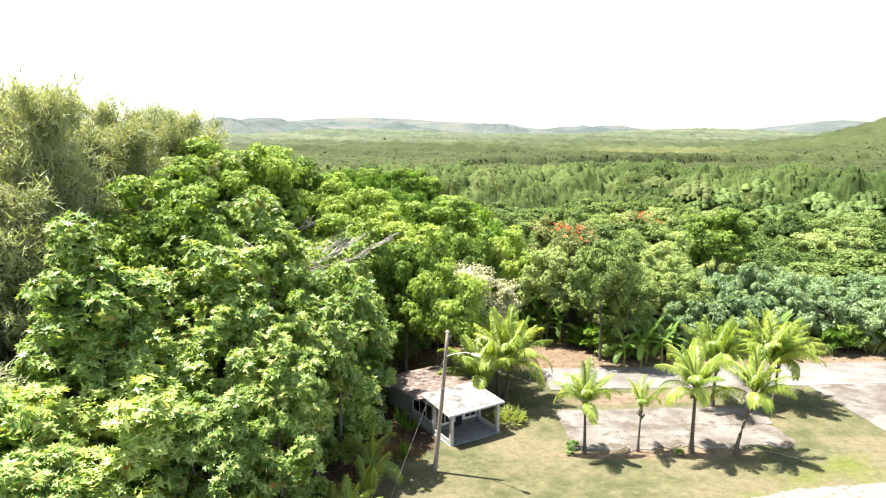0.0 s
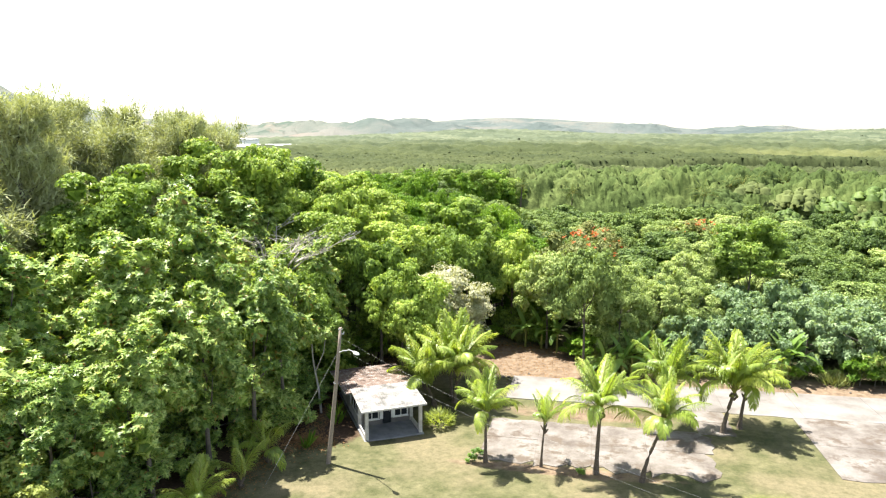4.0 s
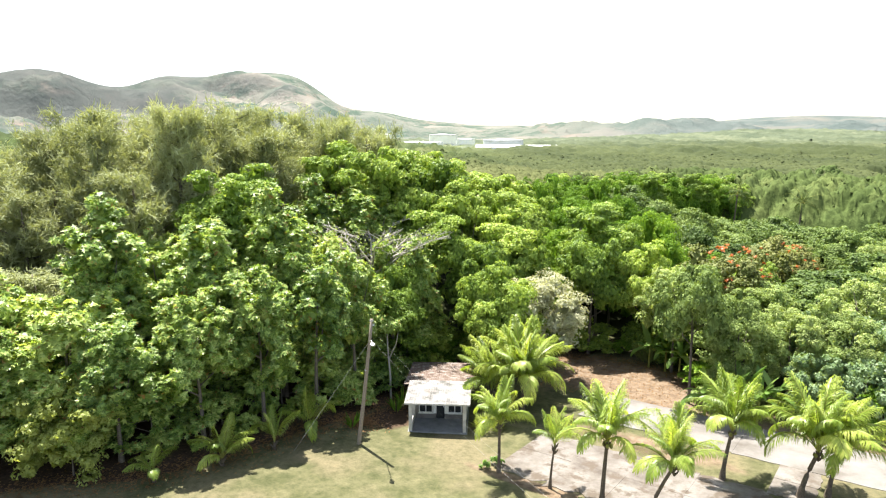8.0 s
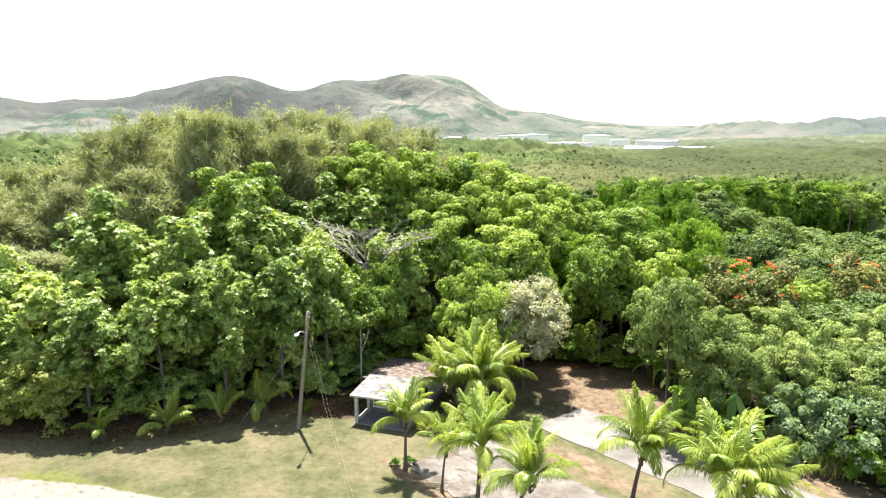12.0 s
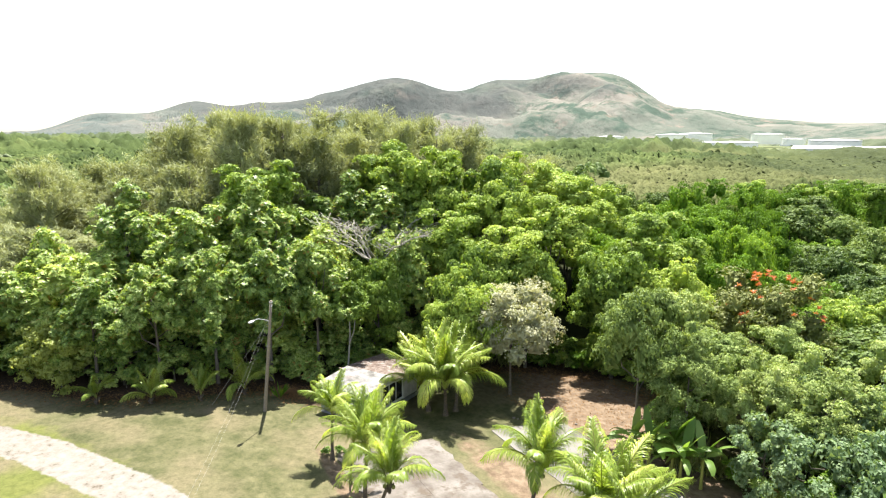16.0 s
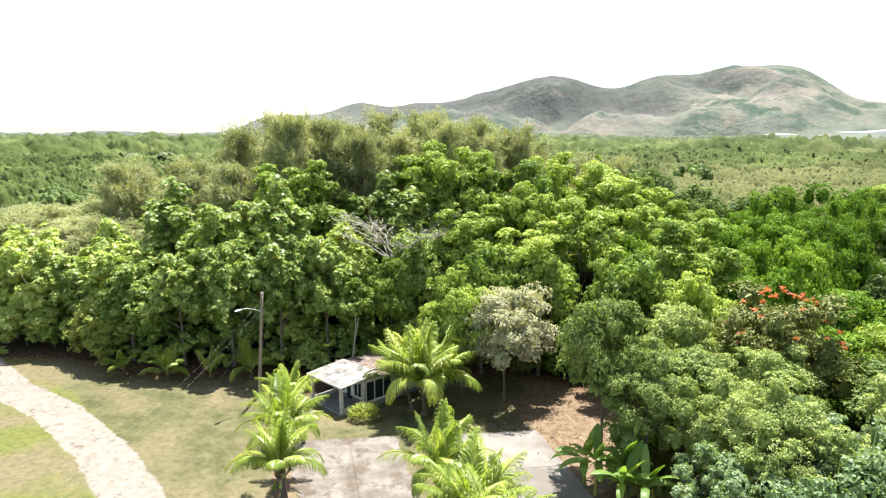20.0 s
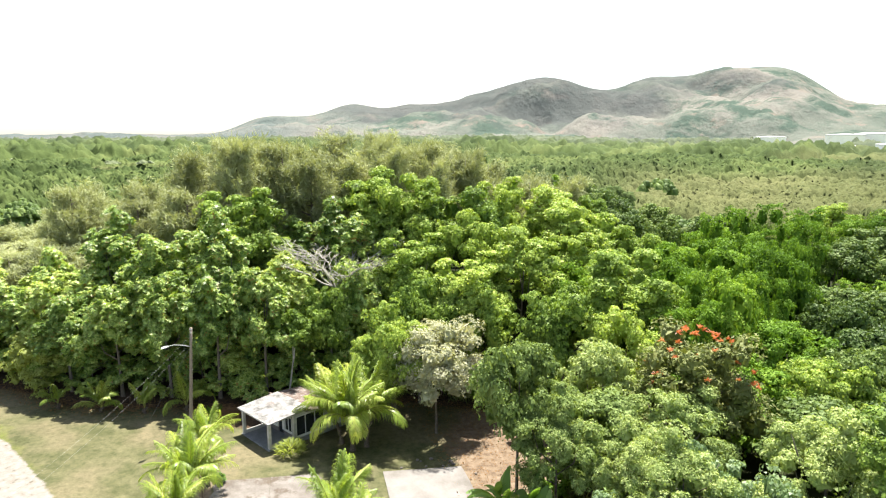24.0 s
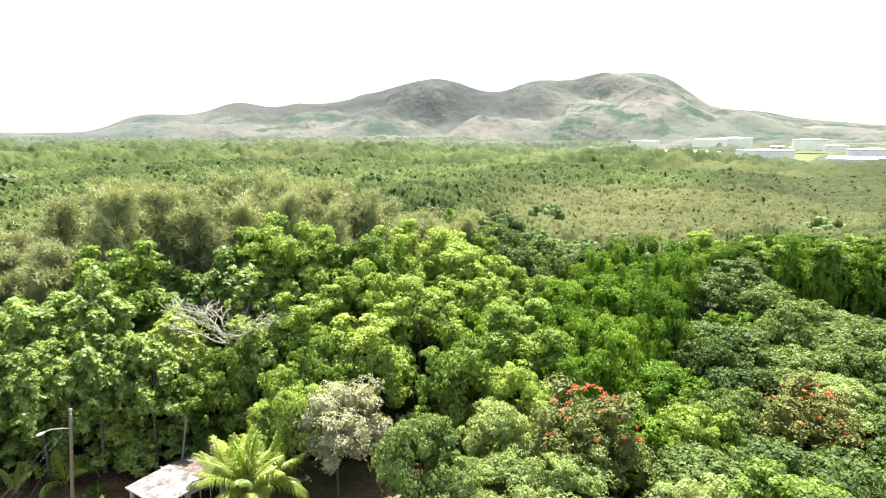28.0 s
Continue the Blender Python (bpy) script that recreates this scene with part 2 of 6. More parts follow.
def ground_build(nt, bsdf):
    """Lawn, bare earth, gravel track, leaf litter and far scrub darkened for shade, each where it lies."""
    def weight(layer):
        a = nt.nodes.new("ShaderNodeAttribute")
        a.attribute_name = layer
        return a.outputs["Fac"]

    def ragged(layer, scale, amount):
        m = nt.nodes.new("ShaderNodeMath")
        m.operation = "MULTIPLY_ADD"
        nt.links.new(noise_fac(nt, scale, 5.0, 0.65), m.inputs[0])
        m.inputs[1].default_value = amount
        m2 = nt.nodes.new("ShaderNodeMath")
        m2.operation = "ADD"
        nt.links.new(weight(layer), m2.inputs[0])
        m.inputs[2].default_value = -amount / 2
        nt.links.new(m.outputs[0], m2.inputs[1])
        return ramp(nt, m2.outputs[0], [(0.38, (0, 0, 0)), (0.62, (1, 1, 1))])

    fine = noise_fac(nt, 9.0, 6.0, 0.7)
    mid = noise_fac(nt, 0.55, 6.0, 0.62)
    broad = noise_fac(nt, 0.13, 3.0, 0.5)
    grass = mix(nt, ramp(nt, mid, [(0.38, (0, 0, 0)), (0.66, (1, 1, 1))]), (0.070, 0.074, 0.033), (0.126, 0.119, 0.064))
    lush = ragged("lush", 0.5, 0.9)
    grass = mix(nt, lush, grass, mix(nt, mid, (0.086, 0.104, 0.026), (0.128, 0.132, 0.042)))
    worn = ramp(nt, broad, [(0.47, (0, 0, 0)), (0.60, (1, 1, 1))])
    grass = mix(nt, worn, grass, (0.136, 0.119, 0.070))
    tufts = ramp(nt, noise_fac(nt, 2.1, 7.0, 0.7), [(0.36, (0.66, 0.70, 0.62)), (0.5, (1, 1, 1)), (0.64, (1.25, 1.2, 1.2))])
    grass = mix(nt, 0.8, grass, tufts, "MULTIPLY")
    grass = mix(nt, 0.5, grass, ramp(nt, fine, [(0.25, (0.6, 0.6, 0.55)), (0.75, (1.3, 1.3, 1.25))]), "MULTIPLY")
    earth = ramp(nt, noise_fac(nt, 1.6, 6.0, 0.7), [(0.3, (0.080, 0.055, 0.036)), (0.52, (0.165, 0.120, 0.080)), (0.72, (0.225, 0.178, 0.128))])
    col = mix(nt, ragged("earth", 0.7, 0.8), grass, earth)
    gravel = ramp(nt, noise_fac(nt, 1.7, 8.0, 0.7), [(0.33, (0.095, 0.078, 0.056)), (0.41, (0.178, 0.160, 0.136)), (0.66, (0.240, 0.224, 0.200))])
    col = mix(nt, ragged("gravel", 1.1, 1.15), col, gravel)
    litter = ramp(nt, noise_fac(nt, 4.0, 7.0, 0.75), [(0.3, (0.030, 0.022, 0.014)), (0.55, (0.072, 0.047, 0.030)), (0.75, (0.143, 0.099, 0.066))])
    col = mix(nt, ragged("litter", 0.9, 0.9), col, litter)
    # nearly black: the shade between the trees is put into this colour
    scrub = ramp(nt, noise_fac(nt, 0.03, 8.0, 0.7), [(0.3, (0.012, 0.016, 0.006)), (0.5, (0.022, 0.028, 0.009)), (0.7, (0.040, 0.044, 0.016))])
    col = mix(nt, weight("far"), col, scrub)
    meadow = ramp(nt, noise_fac(nt, 0.02, 6.0, 0.65), [(0.35, (0.115, 0.145, 0.055)), (0.65, (0.18, 0.195, 0.09))])
    col = mix(nt, weight("meadow"), col, meadow)
    nt.links.new(col, bsdf.inputs["Base Color"])
    bsdf.inputs["Roughness"].default_value = 0.95
    bsdf.inputs["Specular IOR Level"].default_value = 0.15
    bump(nt, bsdf, fine, 0.5, 0.05)


GROUND = material("lawn, earth and gravel", ground_build)


def concrete_build(nt, bsdf):
    info = nt.nodes.new("ShaderNodeObjectInfo")
    stain = noise_fac(nt, 0.35, 7.0, 0.66)
    col = ramp(nt, stain, [(0.33, (0.076, 0.062, 0.050)), (0.47, (0.138, 0.122, 0.106)), (0.62, (0.200, 0.184, 0.168))])
    patches = ramp(nt, noise_fac(nt, 0.5, 7.0, 0.72), [(0.50, (0, 0, 0)), (0.58, (1, 1, 1))])
    col = mix(nt, patches, col, (0.090, 0.070, 0.052))
    fine = noise_fac(nt, 7.0, 6.0, 0.7)
    col = mix(nt, 0.45, col, ramp(nt, fine, [(0.25, (0.6, 0.58, 0.55)), (0.75, (1.25, 1.25, 1.25))]), "MULTIPLY")
    col = mix(nt, 0.5, col, ramp(nt, info.outputs["Random"], [(0, (0.86, 0.84, 0.82)), (1, (1.1, 1.1, 1.1))]), "MULTIPLY")
    nt.links.new(col, bsdf.inputs["Base Color"])
    bsdf.inputs["Roughness"].default_value = 0.9
    bump(nt, bsdf, fine, 0.3, 0.01)


CONCRETE = material("stained old concrete", concrete_build)


def road_build(nt, bsdf):
    info = nt.nodes.new("ShaderNodeObjectInfo")
    stain = noise_fac(nt, 0.3, 6.0, 0.62)
    col = ramp(nt, stain, [(0.32, (0.098, 0.086, 0.072)), (0.48, (0.162, 0.150, 0.136)), (0.64, (0.206, 0.197, 0.184))])
    fine = noise_fac(nt, 6.0, 6.0, 0.7)
    col = mix(nt, 0.4, col, ramp(nt, fine, [(0.25, (0.7, 0.69, 0.67)), (0.75, (1.2, 1.2, 1.2))]), "MULTIPLY")
    col = mix(nt, 0.5, col, ramp(nt, info.outputs["Random"], [(0, (0.88, 0.86, 0.84)), (1, (1.08, 1.08, 1.08))]), "MULTIPLY")
    nt.links.new(col, bsdf.inputs["Base Color"])
    bsdf.inputs["Roughness"].default_value = 0.9
    bump(nt, bsdf, fine, 0.3, 0.01)


ROAD = material("pale worn concrete paving", road_build)


def roof_build(rust):
    def build(nt, bsdf):
        mould = noise_fac(nt, 0.9, 9.0, 0.74)
        paint = ramp(nt, mould, [(0.36, (0.055, 0.05, 0.045)), (0.47, (0.16, 0.155, 0.145)), (0.60, (0.29, 0.285, 0.28))])
        rusty = ramp(nt, noise_fac(nt, 2.3, 9.0, 0.78), [(0.33, (0.045, 0.028, 0.020)), (0.46, (0.100, 0.062, 0.044)), (0.54, (0.155, 0.120, 0.100)), (0.63, (0.29, 0.27, 0.25))])
        where = ramp(nt, noise_fac(nt, 0.6, 7.0, 0.66), [(0.56 - rust, (0, 0, 0)), (0.70 - rust, (1, 1, 1))])
        nt.links.new(mix(nt, where, paint, rusty), bsdf.inputs["Base Color"])
        bsdf.inputs["Roughness"].default_value = 0.75
        bump(nt, bsdf, mould, 0.25, 0.012)
    return build


ROOF_PORCH = material("mouldy white painted roof sheet", roof_build(0.0))
ROOF_RUST = material("rusted roof sheet", roof_build(0.28))


def paint_build(base, dirty, rough=0.75, scale=1.3):
    def build(nt, bsdf):
        f = noise_fac(nt, scale, 7.0, 0.68)
        nt.links.new(ramp(nt, f, [(0.33, dirty), (0.58, base)]), bsdf.inputs["Base Color"])
        bsdf.inputs["Roughness"].default_value = rough
        bump(nt, bsdf, f, 0.15, 0.006)
    return build


WALL_WHITE = material("grimy white plaster", paint_build((0.50, 0.49, 0.465), (0.33, 0.315, 0.285)))
# plaster darkened to carry the shade under the porch roof
WALL_SHADED = material("dull grey brown plaster", paint_build((0.15, 0.14, 0.13), (0.09, 0.082, 0.075)))
FLOOR_GREY = material("grey painted porch floor", paint_build((0.20, 0.205, 0.21), (0.13, 0.135, 0.14)))
FRAME_WHITE = material("white window paint", paint_build((0.74, 0.74, 0.72), (0.55, 0.54, 0.51), 0.5))
TANK_WHITE = material("white tank paint", paint_build((0.90, 0.885, 0.85), (0.80, 0.78, 0.74), 0.5, 0.05))
TANK_GREY = material("light grey tank shell", paint_build((0.60, 0.61, 0.62), (0.50, 0.50, 0.50), 0.6, 0.05))
METAL_GREY = material("galvanised lamp metal", paint_build((0.60, 0.61, 0.60), (0.42, 0.42, 0.41), 0.35, 8.0))
WIRE = material("steel guy wire", paint_build((0.34, 0.34, 0.33), (0.22, 0.22, 0.21), 0.4, 8.0))
COCONUT = material("green coconut husk", paint_build((0.22, 0.24, 0.05), (0.12, 0.10, 0.03), 0.5, 6.0))


def glass_build(nt, bsdf):
    f = noise_fac(nt, 2.0, 3.0)
    nt.links.new(ramp(nt, f, [(0.3, (0.012, 0.014, 0.016)), (0.7, (0.03, 0.034, 0.036))]), bsdf.inputs["Base Color"])
    bsdf.inputs["Roughness"].default_value = 0.08


GLASS = material("dark window glass", glass_build)


def hill_build(nt, bsdf):
    """Savanna hills: dry grass, bare earth, scrub in the gullies; haze and a cloud shadow painted in."""
    big = noise_fac(nt, 0.0022, 6.0, 0.6)
    # the hill colours are greyed and lightened, with distance haze in them
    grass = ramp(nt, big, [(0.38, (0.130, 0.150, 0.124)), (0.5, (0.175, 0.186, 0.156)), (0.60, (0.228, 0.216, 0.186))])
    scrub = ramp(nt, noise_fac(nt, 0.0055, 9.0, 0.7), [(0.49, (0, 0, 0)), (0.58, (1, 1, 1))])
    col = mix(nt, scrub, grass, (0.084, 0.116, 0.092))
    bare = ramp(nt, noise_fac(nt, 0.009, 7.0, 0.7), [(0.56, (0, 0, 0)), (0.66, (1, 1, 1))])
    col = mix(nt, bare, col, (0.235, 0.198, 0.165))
    # a cloud's shadow painted on one shoulder, ragged at its rim
    at = nt.nodes.new("ShaderNodeVectorMath")
    at.operation = "DISTANCE"
    nt.links.new(coords(nt), at.inputs[0])
    at.inputs[1].default_value = (-3050, 1130, 260)
    m = nt.nodes.new("ShaderNodeMath")
    m.operation = "MULTIPLY_ADD"
    nt.links.new(noise_fac(nt, 0.003, 6.0, 0.6), m.inputs[0])
    m.inputs[1].default_value = 0.9
    d = nt.nodes.new("ShaderNodeMath")
    d.operation = "MULTIPLY"
    nt.links.new(at.outputs["Value"], d.inputs[0])
    d.inputs[1].default_value = 1 / 2300
    nt.links.new(d.outputs[0], m.inputs[2])
    cloud_shade = ramp(nt, m.outputs[0], [(0.72, (1, 1, 1)), (0.95, (0, 0, 0))])
    col = mix(nt, cloud_shade, col, mix(nt, 0.85, col, (0.09, 0.097, 0.094)))
    nt.links.new(col, bsdf.inputs["Base Color"])
    bsdf.inputs["Roughness"].default_value = 1.0
    bsdf.inputs["Specular IOR Level"].default_value = 0.0
    pale = nt.nodes.new("ShaderNodeAttribute")
    pale.attribute_name = "hazed"
    # bluish tint that paints thicker haze over the low ranges
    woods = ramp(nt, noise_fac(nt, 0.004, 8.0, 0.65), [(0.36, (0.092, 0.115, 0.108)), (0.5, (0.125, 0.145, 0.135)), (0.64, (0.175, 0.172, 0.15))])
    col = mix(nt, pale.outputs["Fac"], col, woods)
    nt.links.new(col, bsdf.inputs["Base Color"])
    bump(nt, bsdf, noise_fac(nt, 0.014, 9.0, 0.72), 0.8, 34.0)


HILL = material("savanna hillside", hill_build)


# ---- ground, one sheet to the horizon ----
CLEARING = np.array([(-30, -40), (-22, 0), (-14, 15), (-12.6, 22), (-8.2, 27), (-6.4, 32), (-6, 38), (-4.7, 43), (-4.6, 49), (-5, 55),
                     (-4, 62), (-1, 68), (5, 73.5), (12, 72), (14.5, 66), (17, 62.5), (24, 63.5), (34, 63.5), (45, 63), (75, 62), (110, 40), (110, -60), (-30, -60)], float)
TRACK = np.array([(-14, 12), (-4.8, 18.5), (0.8, 24), (9, 29.6), (15.8, 33), (22, 35), (28, 35.6), (45, 34), (70, 30)], float)


def to_line(px, py, line, closed=False):
    """Distance of places from a line of points."""
    best = np.full(px.shape, 1e9)
    ends = np.roll(line, -1, 0) if closed else line[1:]
    for (ax, ay), (bx, by) in zip(line, ends):
        dx, dy = bx - ax, by - ay
        t = np.clip(((px - ax) * dx + (py - ay) * dy) / (dx * dx + dy * dy), 0, 1)
        best = np.minimum(best, np.hypot(px - ax - t * dx, py - ay - t * dy))
    return best


def in_clearing(px, py):
    inside = np.zeros(px.shape, bool)
    for (ax, ay), (bx, by) in zip(CLEARING, np.roll(CLEARING, -1, 0)):
        if ay == by:
            continue
        cross = ((ay > py) != (by > py)) & (px < (bx - ax) * (py - ay) / (by - ay) + ax)
        inside ^= cross
    return inside


def edge_depth(px, py):
    """How far inside the wood a place lies; negative in the clearing."""
    px, py = np.asarray(px, float), np.asarray(py, float)
    d = to_line(px, py, CLEARING, True)
    return np.where(in_clearing(px, py), -d, d)


def deep_at(x, y):
    """The same for one place."""
    best, inside = 1e18, False
    ax, ay = CLEAR_LIST[-1]
    for bx, by in CLEAR_LIST:
        dx, dy = bx - ax, by - ay
        t = ((x - ax) * dx + (y - ay) * dy) / (dx * dx + dy * dy)
        t = 0.0 if t < 0 else 1.0 if t > 1 else t
        q = (x - ax - t * dx) ** 2 + (y - ay - t * dy) ** 2
        best = q if q < best else best
        if (ay > y) != (by > y) and x < (bx - ax) * (y - ay) / (by - ay) + ax:
            inside = not inside
        ax, ay = bx, by
    return -math.sqrt(best) if inside else math.sqrt(best)


CLEAR_LIST = [tuple(p) for p in CLEARING.tolist()]


def axis(lo, hi, step, reach):
    a = list(np.arange(lo, hi + 0.01, step))
    s, left, right = step, [lo], [hi]
    while right[-1] < reach or left[-1] > -reach:
        s *= 1.22
        right.append(right[-1] + s)
        left.append(left[-1] - s)
    return np.array(left[:0:-1] + a + right[1:])


gx, gy = axis(-14, 46, 0.4, 4700), axis(14, 76, 0.4, 4700)
GX, GY = np.meshgrid(gx, gy)
far_hill = 26 * np.exp(-(((GX - 345) / 75) ** 2 + ((GY - 430) / 120) ** 2))
GZ = ground_z(GX, GY) + far_hill
w = len(gx)
idx = np.arange(len(gy) * w).reshape(len(gy), w)
a, b, c, d = idx[:-1, :-1].ravel(), idx[:-1, 1:].ravel(), idx[1:, 1:].ravel(), idx[1:, :-1].ravel()
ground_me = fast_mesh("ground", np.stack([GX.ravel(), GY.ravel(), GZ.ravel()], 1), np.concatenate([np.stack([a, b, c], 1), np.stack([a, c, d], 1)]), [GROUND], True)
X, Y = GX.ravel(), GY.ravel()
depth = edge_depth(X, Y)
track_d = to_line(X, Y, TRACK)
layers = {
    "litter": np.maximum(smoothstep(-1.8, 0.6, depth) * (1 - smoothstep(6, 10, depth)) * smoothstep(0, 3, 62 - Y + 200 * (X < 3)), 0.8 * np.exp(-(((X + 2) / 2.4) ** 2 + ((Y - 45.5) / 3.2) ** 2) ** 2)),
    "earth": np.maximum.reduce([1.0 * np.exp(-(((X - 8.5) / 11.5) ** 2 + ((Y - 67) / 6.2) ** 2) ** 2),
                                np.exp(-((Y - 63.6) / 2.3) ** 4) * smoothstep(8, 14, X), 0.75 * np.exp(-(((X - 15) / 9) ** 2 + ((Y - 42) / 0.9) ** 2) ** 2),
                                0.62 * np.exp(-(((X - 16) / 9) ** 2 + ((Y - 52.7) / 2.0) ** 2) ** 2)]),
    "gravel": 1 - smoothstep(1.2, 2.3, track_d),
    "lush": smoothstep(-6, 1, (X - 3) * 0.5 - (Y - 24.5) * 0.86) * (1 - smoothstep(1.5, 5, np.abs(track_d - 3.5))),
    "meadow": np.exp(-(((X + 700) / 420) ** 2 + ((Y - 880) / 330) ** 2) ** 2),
    # reaches deep into the wood too, painting the shade under the crowns
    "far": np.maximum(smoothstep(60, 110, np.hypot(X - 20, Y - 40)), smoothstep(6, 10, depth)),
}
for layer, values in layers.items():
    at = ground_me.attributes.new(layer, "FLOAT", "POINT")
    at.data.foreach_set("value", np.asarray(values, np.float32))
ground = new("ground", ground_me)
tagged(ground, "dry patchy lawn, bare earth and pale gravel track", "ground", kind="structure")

# ---- hills on the horizon ----
# crest of the hills: heights in degrees at even steps of azimuth west of north, as overlapping rises
RISES = ((-36, 5.0, 3.0, (0.21, 0.88, 0.32, 0.02, 0.02, 0.08, 0.43, 0.63, 0.85, 0.97, 0.73, 0.44, 0.17, 0.61, 0.4, 1.07)),
         (42, 2.5, 1.7, (0.99, 0.77, 2.21, 3.07, 2.93, 3.08, 2.41, 2.85, 1.95, 2.27, 2.95, 2.67, 2.32, 1.84, 1.44, 1.63, 1.13, 1.87, 0.85, 0.94, 1.15, 0.1, 0.04)),
         (100, 6.0, 4.0, (0.11, 0.1, 0.1)))
PEAKS = [(start + step * k, high, wide) for start, step, wide, heights in RISES for k, high in enumerate(heights)]
# where each range stands: its first and last azimuth, and a label
RANGES = [(-60, 22, "low hazy blue green hills beyond the valley"), (22, 62.5, "steep savanna mountain with scrub in its gullies"),
          (62.5, 85, "shoulder of savanna hills with a cloud shadow in its colour"), (85, 150, "low pale hills at the far end of the valley")]


def hill_range(first, last, label, seed):
    az, rr = np.linspace(first, last, int((last - first) / 0.22)), np.concatenate([np.arange(1450, 3400, 50), np.arange(3400, 4300, 120)])
    A, R = np.meshgrid(az, rr)
    e = sum(h * np.exp(-((A - c) / w) ** 2 / 2) for c, h, w in PEAKS)
    lean = smoothstep(1500, 3400, R) ** 1.35 * (1 - 0.75 * smoothstep(3450, 4300, R))
    px, py = 30 - R * np.sin(np.radians(A)), 30 + R * np.cos(np.radians(A))
    rough = np.array([noise.fractal((x / 400, y / 400, seed), 0.9, 2.1, 7) for x, y in zip(px.ravel(), py.ravel())]).reshape(px.shape)
    gully = np.array([noise.ridged_multi_fractal((x / 900, y / 900, seed + 7), 1.0, 2.1, 5, 0.9, 2.0) for x, y in zip(px.ravel(), py.ravel())]).reshape(px.shape)
    full = R * np.tan(np.radians(e))
    crest = np.exp(-((R - 3400) / 260) ** 2)
    z = 4 + lean * (18 + full * (1 - 0.42 * (1 - crest) * np.clip(gully - 0.6, 0, 1.2)))
    z = z + (1 - 0.85 * crest) * rough * np.minimum(6 + 0.34 * full, 75) * smoothstep(1450, 1900, R)
    z = z + 22 * smoothstep(1700, 2300, R) * (1 - smoothstep(2300, 3000, R)) * (0.5 + rough)
    ridge = smoothstep(1550, 1950, R) * (1 - smoothstep(2050, 2700, R)) * (1 - smoothstep(22, 34, A))
    z = z + ridge * np.clip(14 + 30 * rough + 10 * np.sin(A / 3.1), 0, 60)
    z[0] = -6
    w = len(az)
    idx = np.arange(len(rr) * w).reshape(len(rr), w)
    a, b, c, d = idx[:-1, :-1].ravel(), idx[:-1, 1:].ravel(), idx[1:, 1:].ravel(), idx[1:, :-1].ravel()
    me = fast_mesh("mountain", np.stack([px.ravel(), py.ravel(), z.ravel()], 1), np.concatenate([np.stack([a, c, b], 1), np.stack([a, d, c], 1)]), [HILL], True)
    # how much painted haze each azimuth gets
    at = me.attributes.new("hazed", "FLOAT", "POINT")
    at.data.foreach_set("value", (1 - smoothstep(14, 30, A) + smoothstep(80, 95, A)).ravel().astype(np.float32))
    tagged(new("mountain", me), label, "mountain", "ranges on the horizon", "structure")


for first, last, label in RANGES:
    hill_range(first, last, label, 3.0)

# ---- paving ----
def paving(name, label, x0, x1, y0, y1, nx, ny, mat, seed, thick=0.14, ragged=0.0):
    """A field of cast slabs with open joints, laid on the slope of the ground."""
    rnd = random.Random(seed)
    root = thing(name, pose(0, 0, 0), label, "paving", kind="structure")
    dx, dy = (x1 - x0) / nx, (y1 - y0) / ny
    for i in range(nx):
        for j in range(ny):
            g = 0.007
            bm = bmesh.new()
            ring = []
            xa, xb, ya, yb = x0 + i * dx + g, x0 + (i + 1) * dx - g, y0 + j * dy + g, y0 + (j + 1) * dy - g
            steps = 5
            for k in range(steps):
                ring.append((xa + (xb - xa) * k / steps, ya - (rnd.random() * ragged if j == 0 else 0)))
            for k in range(steps):
                ring.append((xb + (rnd.random() * ragged if i == nx - 1 else 0), ya + (yb - ya) * k / steps))
            for k in range(steps):
                ring.append((xb - (xb - xa) * k / steps, yb + (rnd.random() * ragged * 0.3 if j == ny - 1 else 0)))
            for k in range(steps):
                ring.append((xa, yb - (yb - ya) * k / steps))
            lift = rnd.uniform(0.03, 0.055)
            top = [bm.verts.new((x, y, float(ground_z(x, y)) + lift)) for x, y in ring]
            low = [bm.verts.new((x, y, float(ground_z(x, y)) + lift - thick)) for x, y in ring]
            bm.faces.new(top)
            for k in range(len(ring)):
                k2 = (k + 1) % len(ring)
                bm.faces.new((top[k], low[k], low[k2], top[k2]))
            bmesh.ops.recalc_face_normals(bm, faces=bm.faces)
            part("slab", bm, mat, root)
    return root


paving("concrete_pad", "stained cracked concrete pad set in the lawn", 9.2, 24.6, 43.2, 50.2, 4, 2, CONCRETE, 3, ragged=1.1)
paving("pavement", "pale broad concrete drive along the wood", 9.6, 57.6, 55.4, 61.6, 8, 1, ROAD, 5, ragged=0.25)
paving("pavement", "short concrete link between pad and drive", 24.8, 27.3, 50.4, 55.3, 1, 2, CONCRETE, 9, ragged=0.3)
paving("pavement", "pinkish weathered concrete apron beside the drive", 32.6, 58.0, 44.6, 55.3, 4, 2, CONCRETE, 8, ragged=0.2)

# ---- foliage ----
def leaf_field(P, A, N, L, W, fold=0.12):
    """Folded leaf blades at places P, along A, facing N."""
    A = A / (np.linalg.norm(A, axis=1, keepdims=True) + 1e-9)
    S = np.cross(A, N)
    S = S / (np.linalg.norm(S, axis=1, keepdims=True) + 1e-9)
    U = np.cross(S, A)
    L, W = L[:, None], W[:, None]
    mid = P + A * L * 0.5 + U * W * fold
    verts = np.stack([P, mid - S * W * 0.5, P + A * L - U * L * 0.08, mid + S * W * 0.5], 1).reshape(-1, 3)
    o = np.arange(len(P))[:, None] * 4
    return verts, np.concatenate([o + [0, 1, 2], o + [0, 2, 3]], 1).reshape(-1, 3)


